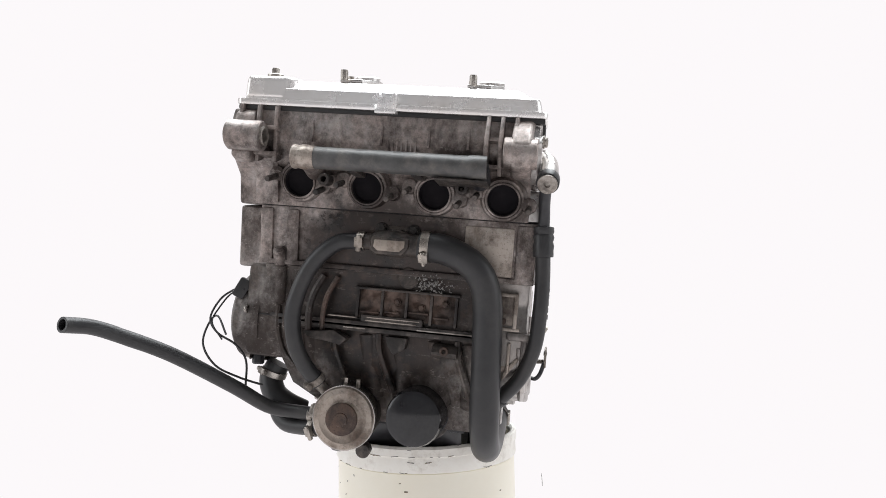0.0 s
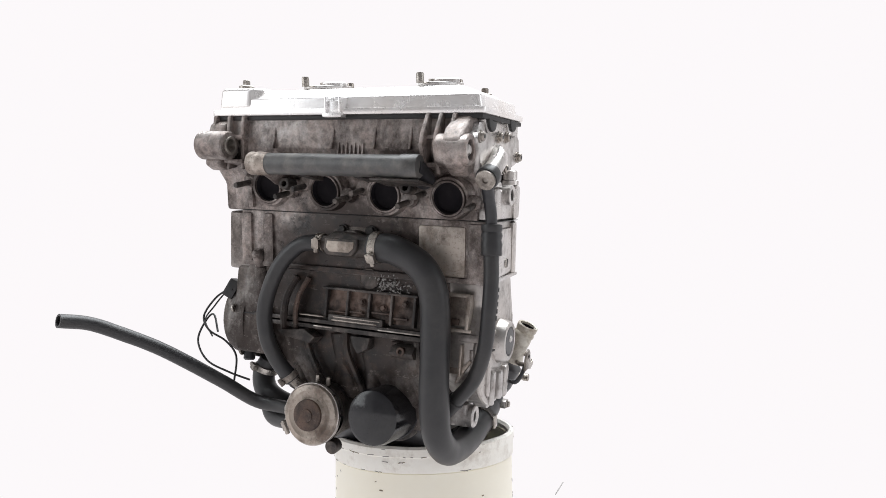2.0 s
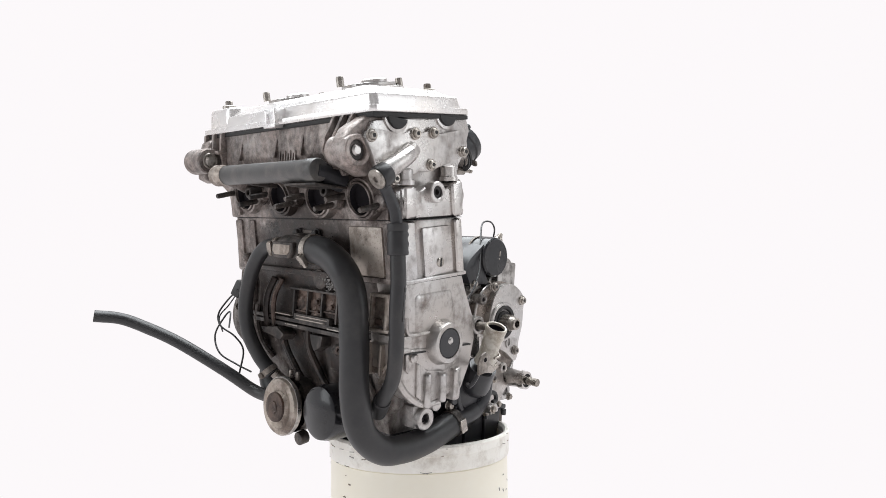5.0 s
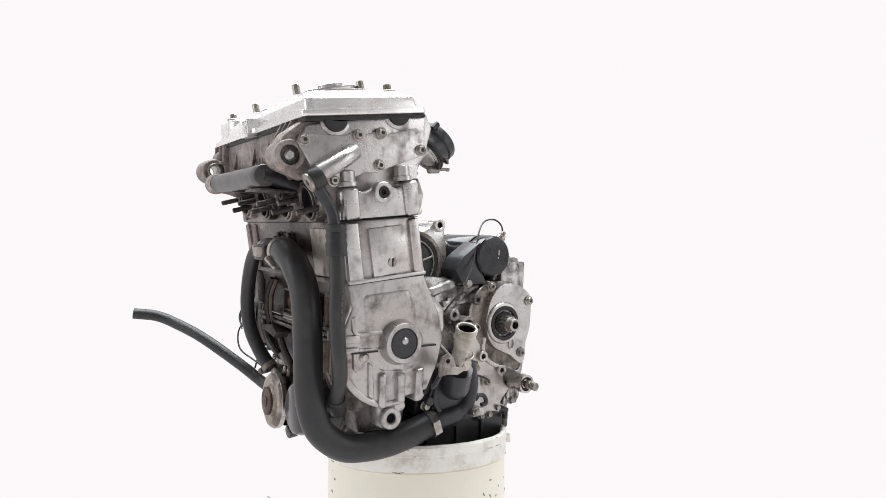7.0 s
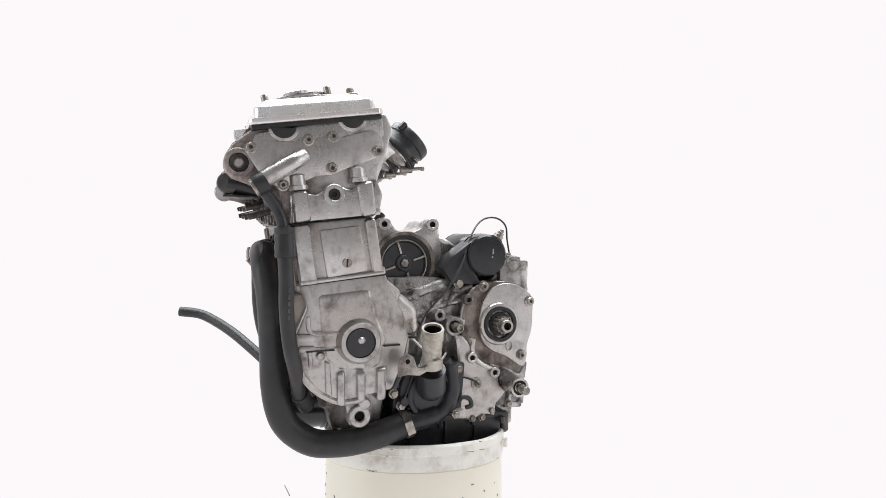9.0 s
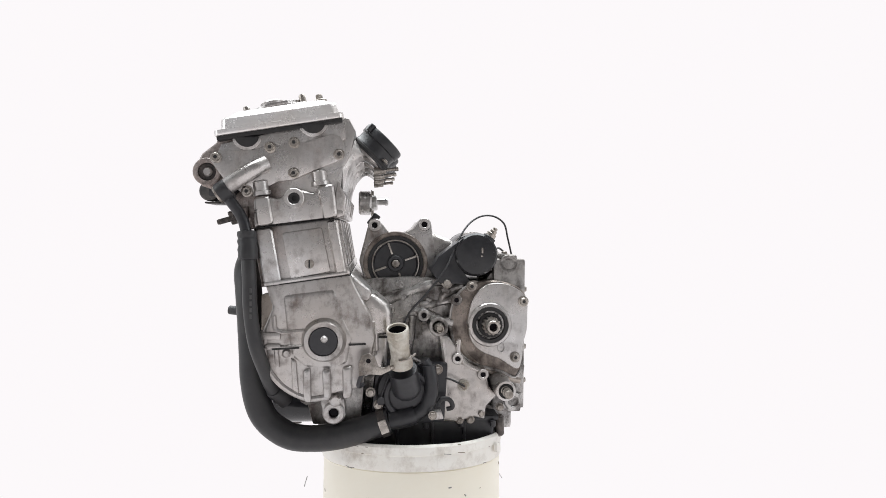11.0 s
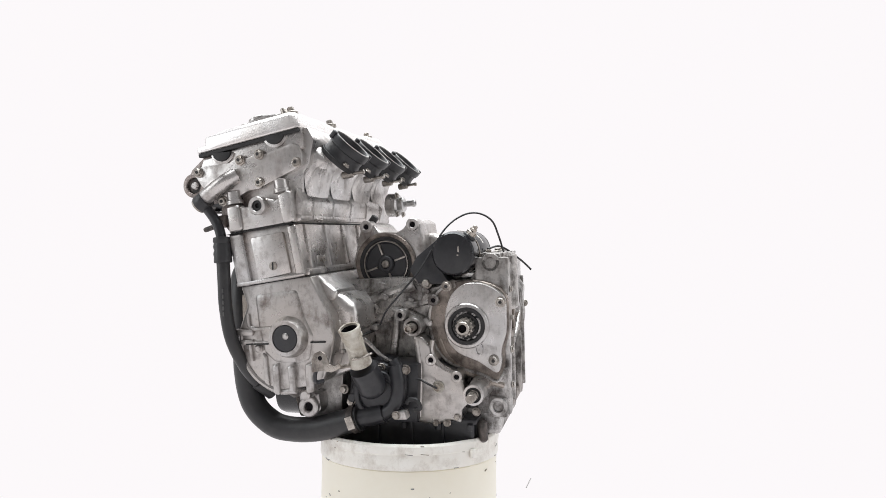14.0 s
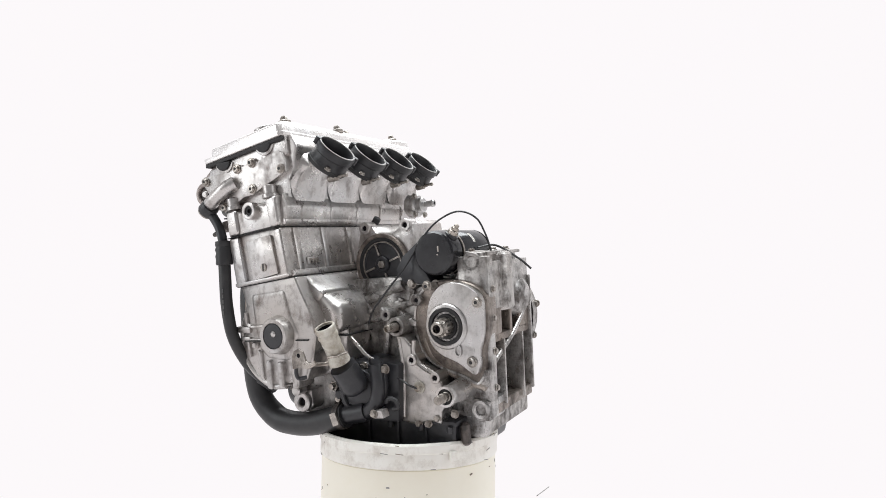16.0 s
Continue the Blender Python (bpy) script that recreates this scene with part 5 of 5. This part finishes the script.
def water_pump(e):
    y, z = -0.0296, 0.0922
    p = part("water_pump", lathe([(0.040, -0.05), (0.040, 0.0), (0.037, 0.006), (0.030, 0.008), (0.027, 0.014), (0.014, 0.018), (0, 0.018)], (0.10, y, z), (1, y, z), 36), BLACK, e, "black water pump with cover ribs")
    part("volute", hose([(0.112, y + 0.030, z + 0.036), (0.114, y + 0.034, z + 0.006), (0.114, y + 0.028, z - 0.018), (0.113, y + 0.008, z - 0.032), (0.113, y - 0.016, z - 0.036)], 0.010, 14, 6), BLACK, p)
    part("snout", hose([(0.112, y + 0.012, z - 0.030), (0.113, y - 0.002, z - 0.034), (0.113, -0.052, 0.0545)], 0.0135, 16, 5), BLACK, p)
    part("barrel", lathe([(0, 0), (0.009, 0.001), (0.0155, 0.0045), (0.0190, 0.010), (0.0200, 0.017), (0.0188, 0.034), (0.0192, 0.036), (0.0188, 0.0465), (0, 0.0465)], (0.116, y + 0.003, z - 0.003), (0.142, -0.0367, 0.135), 28), BLACK, p)
    part("cover_rim", ring((0.104, y + 0.004, z - 0.004), (0.1185, y + 0.004, z - 0.004), 0.0265, 0.0335, 40), BLACK, p)
    part("cover_step", ring((0.104, y + 0.004, z - 0.004), (0.1155, y + 0.004, z - 0.004), 0.019, 0.024, 36), BLACK, p)
    for a in (0.6, 1.9, 3.3, 4.5, 5.6):
        u = Vector((0, math.cos(a), math.sin(a)))
        lug = Vector((0.104, y + 0.004, z - 0.004)) + u * 0.0375
        part("ear", rod(lug, lug + Vector((0.013, 0, 0)), 0.0062, seg=14, edge=0.001), BLACK, p)
    a, b = Vector((0.1445, -0.0375, 0.1405)), Vector((0.1635, -0.0438, 0.1865))
    n = part("neck", lathe([(0.0150, -0.006), (0.0148, -0.001), (0.0128, 0.006), (0.0124, 0.020), (0.0132, 0.024), (0.0128, 0.032), (0.0142, 0.035), (0.0142, 0.038), (0.0132, 0.040), (0.0142, 0.043), (0.0146, 0.049), (0.0135, 0.0505), (0.0115, 0.050), (0.0112, 0.03), (0, 0.03)], a, b, 28), NECK, p, "yellowed plastic outlet neck")
    part("bore", lathe([(0.0111, 0.047), (0.0105, 0.03), (0, 0.03)], a, b, 24), HOLE, n)
    part("seam", hose([a + Vector((0.0165, -0.004, 0.004)), a + Vector((0.016, 0.008, 0.006)), a + Vector((0.003, 0.018, 0.010))], 0.0016, 8, 4), STEEL, n)
    br = part("bracket", slab([(-0.0917, 0.145), (-0.0876, 0.1539), (-0.0791, 0.1577), (-0.0717, 0.1533), (-0.067, 0.1405), (-0.0581, 0.1388), (-0.0538, 0.1428), (-0.0506, 0.1363), (-0.0637, 0.1299), (-0.0783, 0.1313), (-0.0912, 0.1291)], 0.1735, 0.1765, 0.001), STEEL, p, "flat steel bracket")
    yy, zz = -0.0795, 0.148
    part("arm", hose([(0.172, yy + 0.006, zz - 0.012), (0.160, yy + 0.02, zz - 0.014), (0.150, -0.045, 0.135)], 0.003, 8, 4), STEEL, br)
    part("hook", hose([(0.174, yy - 0.006, zz - 0.012), (0.170, yy - 0.011, zz - 0.026), (0.164, yy - 0.012, zz - 0.034), (0.155, yy - 0.006, zz - 0.034)], 0.0028, 8, 4), BLACK, br)
    part("hole", rod((0.1725, yy, zz), (0.1771, yy, zz), 0.0032, seg=14), HOLE, br)
    for q in [(-0.0663, 0.0752), (-0.0288, 0.0576), (0.0138, 0.1218), (-0.0212, 0.1233), (-0.0769, 0.0922)]:
        part("bolt", hex_bolt((0.108, q[0], q[1]), X, 0.0052, 0.007), STEEL, p)
    for q in ([(-0.0586, 0.0727), (-0.0042, 0.0676)], [(-0.0585, 0.0696), (-0.0311, 0.0496)], [(-0.0665, 0.0762), (-0.0521, 0.1145)]):
        part("rib", hose(at_yz(q, 0.113), 0.0022, 8, 3), BLACK, p)
    k = part("stay", slab([(0.0006, 0.0682), (0.0169, 0.0702), (0.0205, 0.0592), (0.0026, 0.0574)], 0.112, 0.128, 0.002), ALU, e, "small cast stay with bolt")
    yy, zz = 0.0053, 0.0646
    part("bolt", hex_bolt((0.128, yy, zz), X, 0.0045, 0.005), STEEL, k)
    part("clip", hose(at_yz([(0.0145, 0.0767), (0.0201, 0.0826), (0.0302, 0.0804), (0.0338, 0.0709), (0.0256, 0.0683)], 0.112), 0.0032, 8, 5), RUBBER, k)
    part("back_plate", slab([(-0.0699, 0.1235), (-0.0363, 0.1299), (0.029, 0.1274), (0.0248, 0.0461), (-0.0515, 0.0436), (-0.076, 0.0623)], 0.05, 0.098, 0.004), BLACK, p)
    part("gasket_edge", hose(at_yz([(-0.0552, 0.1671), (-0.0367, 0.1501), (-0.0234, 0.1378), (-0.0067, 0.1289), (0.0048, 0.123), (0.0026, 0.1058), (-0.0033, 0.0836), (-0.0073, 0.0662)], 0.0995), 0.0026, 8, 5), MACHINED, p, "bright gasket edge")
    yy, zz = 0.0005, 0.119
    part("edge_bolt", join(rod((0.085, yy, zz), (0.102, yy, zz), 0.009, seg=18), hex_bolt((0.102, yy, zz), X, 0.0058, 0.006)), BLACK, p)
    part("side_hose", hose(at_yz([(-0.0059, 0.1336), (0.0053, 0.1146), (0.0046, 0.0869), (-0.0086, 0.0661), (-0.0293, 0.0568)], 0.107), 0.0085, 14, 6), BLACK, p)


def front_side(e):
    f = part("oil_filter", lathe([(0, -0.002), (0.036, 0), (0.0365, 0.006), (0.0352, 0.010), (0.0352, 0.056), (0.033, 0.0635), (0.028, 0.0665), (0, 0.067)], (0.022, -0.150, 0.066), (0.022, -1, 0.066), 40), GLOSS, e, "black spin-on oil filter")
    part("base", rod((0.024, -0.12, 0.066), (0.024, -0.152, 0.066), 0.040, seg=32), DARKCASE, f)
    part("seam", ring((0.022, -0.156, 0.066), (0.022, -0.1595, 0.066), 0.0352, 0.0368, 36), BLACK, f)
    c = part("oil_cooler", lathe([(0, 0), (0.034, 0), (0.034, 0.026), (0.0365, 0.028), (0.0372, 0.034), (0.0372, 0.048)], (-0.064, -0.148, 0.057), (-0.064, -1, 0.057), 44), DARKCASE, e, "round oil cooler with a dirty metal face")
    part("face", lathe([(0.0372, 0.046), (0.0388, 0.048), (0.0388, 0.054), (0.0365, 0.058), (0.030, 0.0595), (0.026, 0.0575), (0.022, 0.0575), (0.0195, 0.0605), (0.0185, 0.0625), (0, 0.0635)], (-0.064, -0.158, 0.057), (-0.064, -1, 0.057), 44), STAINED, c, "stained steel face plate")
    part("seam", ring((-0.064, -0.2065, 0.057), (-0.064, -0.2125, 0.057), 0.0375, 0.0395, 44), ALU, c, "bright rolled edge")
    part("hub", lathe([(0.020, 0), (0.0195, 0.003), (0.015, 0.0042), (0.0085, 0.0042), (0.008, 0.0055), (0, 0.0055)], (-0.064, -0.2198, 0.057), (-0.064, -1, 0.057), 28), RUST, c, "brown rusty hub")
    for dx, dz in ((-0.006, 0.040), (0.010, 0.039)):
        part("pin", rod((-0.064 + dx, -0.195, 0.057 + dz - 0.004), (-0.064 + dx, -0.195, 0.057 + dz + 0.007), 0.003, seg=10), STEEL, c)
    part("inlet", hose([(-0.105, -0.198, 0.094), (-0.098, -0.192, 0.086), (-0.088, -0.185, 0.078)], 0.0075, 12, 4), STEEL, c)
    part("inlet", rod((-0.118, -0.186, 0.05), (-0.085, -0.186, 0.052), 0.0085, seg=14), STEEL, c)
    part("drain_lug", rod((-0.04, -0.185, 0.018), (-0.04, -0.198, 0.016), 0.009, seg=16), DARKCASE, c)
    # water pipe across the exhaust face
    p = part("water_pipe", lathe([(0, 0), (0.0118, 0), (0.0126, 0.002), (0.0126, 0.198), (0.0135, 0.200), (0.0135, 0.2175), (0.0125, 0.2195), (0, 0.2195)], (-0.1275, -0.2905, 0.3605), (1, -0.2905, 0.3600), 28), PIPE, e, "dark coated water pipe")
    part("collar", lathe([(0.0136, 0), (0.0142, 0.002), (0.013, 0.006), (0.0142, 0.011), (0.0142, 0.016), (0.0134, 0.018), (0.0130, 0.026)], (-0.1295, -0.2905, 0.3605), (1, -0.2905, 0.3605), 28), STAINED, p, "pale worn metal collar")
    for x in (-0.116, 0.082):
        part("foot", hose([(x, -0.2905, 0.3605), (x, -0.272, 0.3585), (x, -0.250, 0.352)], 0.0122, 16, 5), HEAD if x < 0 else BLACK, p)
    for x in (-0.062, 0.012):
        part("stay", block(x - 0.006, x + 0.006, -0.283, -0.245, 0.348, 0.354, 0.0015), DARKCASE, p)
    part("rust_tray", block(0.035, 0.094, -0.296, -0.25, 0.3435, 0.346, 0.001), DARKCASE, p)
    # tee between the two hoses
    t = part("water_tee", lathe([(0, 0), (0.0098, 0), (0.0098, 0.016), (0.014, 0.020), (0.0155, 0.024), (0.0155, 0.056), (0.0135, 0.060), (0.0135, 0.082), (0, 0.082)], (-0.058, -0.2375, 0.2735), (0.022, -0.2415, 0.2720), 24), DARKCASE, e, "oily cast water tee")
    part("pad", moved(prism([(-0.021, -0.008), (-0.015, -0.0125), (0.017, -0.0125), (0.024, -0.004), (0.024, 0.008), (-0.02, 0.008)], "y", -0.006, 0.002, 0.0025, 3), pose(-0.018, -0.2535, 0.271)), DARKCASE, t, "oily cast pad")
    part("pad_face", moved(prism([(-0.017, -0.004), (-0.012, -0.0085), (0.014, -0.0085), (0.020, -0.003), (0.020, 0.0045), (-0.016, 0.0045)], "y", -0.0072, 0.0, 0.0012, 2), pose(-0.018, -0.2535, 0.271)), STAINED, t, "pale worn pad face")
    part("neck", rod((-0.015, -0.24, 0.274), (-0.012, -0.20, 0.276), 0.017, seg=20), DARKCASE, t)
    for x in (-0.036, 0.004):
        part("flange_bolt", hex_bolt((x, -0.2225, 0.291), (0, -1, 0.1), 0.0058, 0.006), DARKCASE, t)
    part("flange", block(-0.042, 0.012, -0.222, -0.208, 0.281, 0.297, 0.004), DARKCASE, t)


def hoses(e):
    h = part("radiator_hose", hose([(0.017, -0.241, 0.272), (0.048, -0.243, 0.270), (0.082, -0.243, 0.254), (0.099, -0.238, 0.224), (0.104, -0.2335, 0.17), (0.1065, -0.2300, 0.11), (0.1085, -0.2185, 0.066), (0.1095, -0.192, 0.041), (0.111, -0.163, 0.033), (0.112, -0.115, 0.036), (0.113, -0.052, 0.0545)], 0.0174, 24, 8, 0, 0.02), RUBBER, e, "thick black rubber radiator hose")
    worm_clamp(h, (0.024, -0.2412, 0.272), (1, 0, 0), 0.0176, 0.010, (0, -0.75, -0.66))
    k = part("hose_clip", ring((0.113, -0.0645, 0.0505), (0.113, -0.055, 0.0537), 0.0178, 0.0190, 28), DARKCASE, h, "dirty hose clip")
    part("screw", moved(block(-0.002, 0.002, -0.0055, 0.0055, -0.009, 0.009, 0.001), pose(0.1315, -0.0597, 0.052, 20, 0, 0)), STEEL, k)
    b = part("breather_hose", hose([(-0.10, -0.188, 0.052), (-0.135, -0.182, 0.051), (-0.172, -0.188, 0.055), (-0.208, -0.215, 0.0795), (-0.2655, -0.262, 0.1165), (-0.309, -0.298, 0.137), (-0.330, -0.325, 0.1475), (-0.3415, -0.3578, 0.1508)], 0.0088, 18, 7, 0.0025, 0.03), RUBBER, e, "long loose black hose sticking out")
    worm_clamp(b, (-0.108, -0.187, 0.052), (1, 0, 0), 0.009, 0.008, (0, -0.8, 0.6))
    y = part("bypass_hose", hose([(-0.052, -0.2375, 0.2735), (-0.085, -0.24, 0.268), (-0.115, -0.238, 0.238), (-0.1325, -0.2346, 0.19), (-0.1315, -0.228, 0.15), (-0.120, -0.216, 0.118), (-0.1016, -0.2042, 0.094)], 0.0100, 18, 8, 0, 0.03), RUBBER, e, "black rubber bypass hose")
    worm_clamp(y, (-0.0555, -0.2375, 0.2735), (1, 0, 0), 0.0102, 0.009, (0, -0.98, -0.2))
    worm_clamp(y, (-0.105, -0.2065, 0.0985), (0.5, 0.4, -0.75), 0.0102, 0.008, (-0.7, -0.6, 0.2))
    o = part("oil_line", hose([(0.157, -0.254, 0.350), (0.157, -0.241, 0.333), (0.158, -0.233, 0.318), (0.1585, -0.229, 0.300)], 0.0068, 16, 6), BLACK, e, "black oil line with crimped sleeve")
    part("sleeve", lathe([(0.0075, 0), (0.0118, 0.001), (0.0122, 0.006), (0.0112, 0.009), (0.0125, 0.013), (0.0112, 0.018), (0.0125, 0.023), (0.0118, 0.028), (0.0122, 0.033), (0.0118, 0.0355), (0.009, 0.036)], (0.1585, -0.2290, 0.308), (0.1610, -0.2265, 0.26), 22), RUBBER, o, "black crimped sleeve")
    part("hose", hose([(0.160, -0.2275, 0.275), (0.162, -0.2255, 0.245), (0.162, -0.2245, 0.211), (0.159, -0.219, 0.168), (0.146, -0.209, 0.130), (0.126, -0.203, 0.104), (0.115, -0.197, 0.095)], 0.0088, 18, 8), RUBBER, o)
    part("end_fitting", rod((0.124, -0.202, 0.102), (0.104, -0.190, 0.082), 0.0108, seg=16), RUBBER, o)
    for k in range(5):
        a = Vector((0.1625, -0.2250, 0.235 - 0.008 * k))
        part("print_bar", block(-0.0004, 0.0004, -0.0012, 0.0012, -0.0026, 0.0026, 0, Matrix.Translation(a + Vector((0.0084, 0.0025, 0)))), PIPE, o)


build_studio()
TURNTABLE = build_turntable()
PAIL_THING = build_pail()
ENGINE = build_engine()


def motions():
    for thing, seat in ((TURNTABLE, Matrix()), (PAIL_THING, Matrix()), (ENGINE, ENGINE_SEAT)):
        walk(thing, [(t, pose(0, 0, 0, 0, 0, -a) @ seat) for t, a in TURN])


motions()
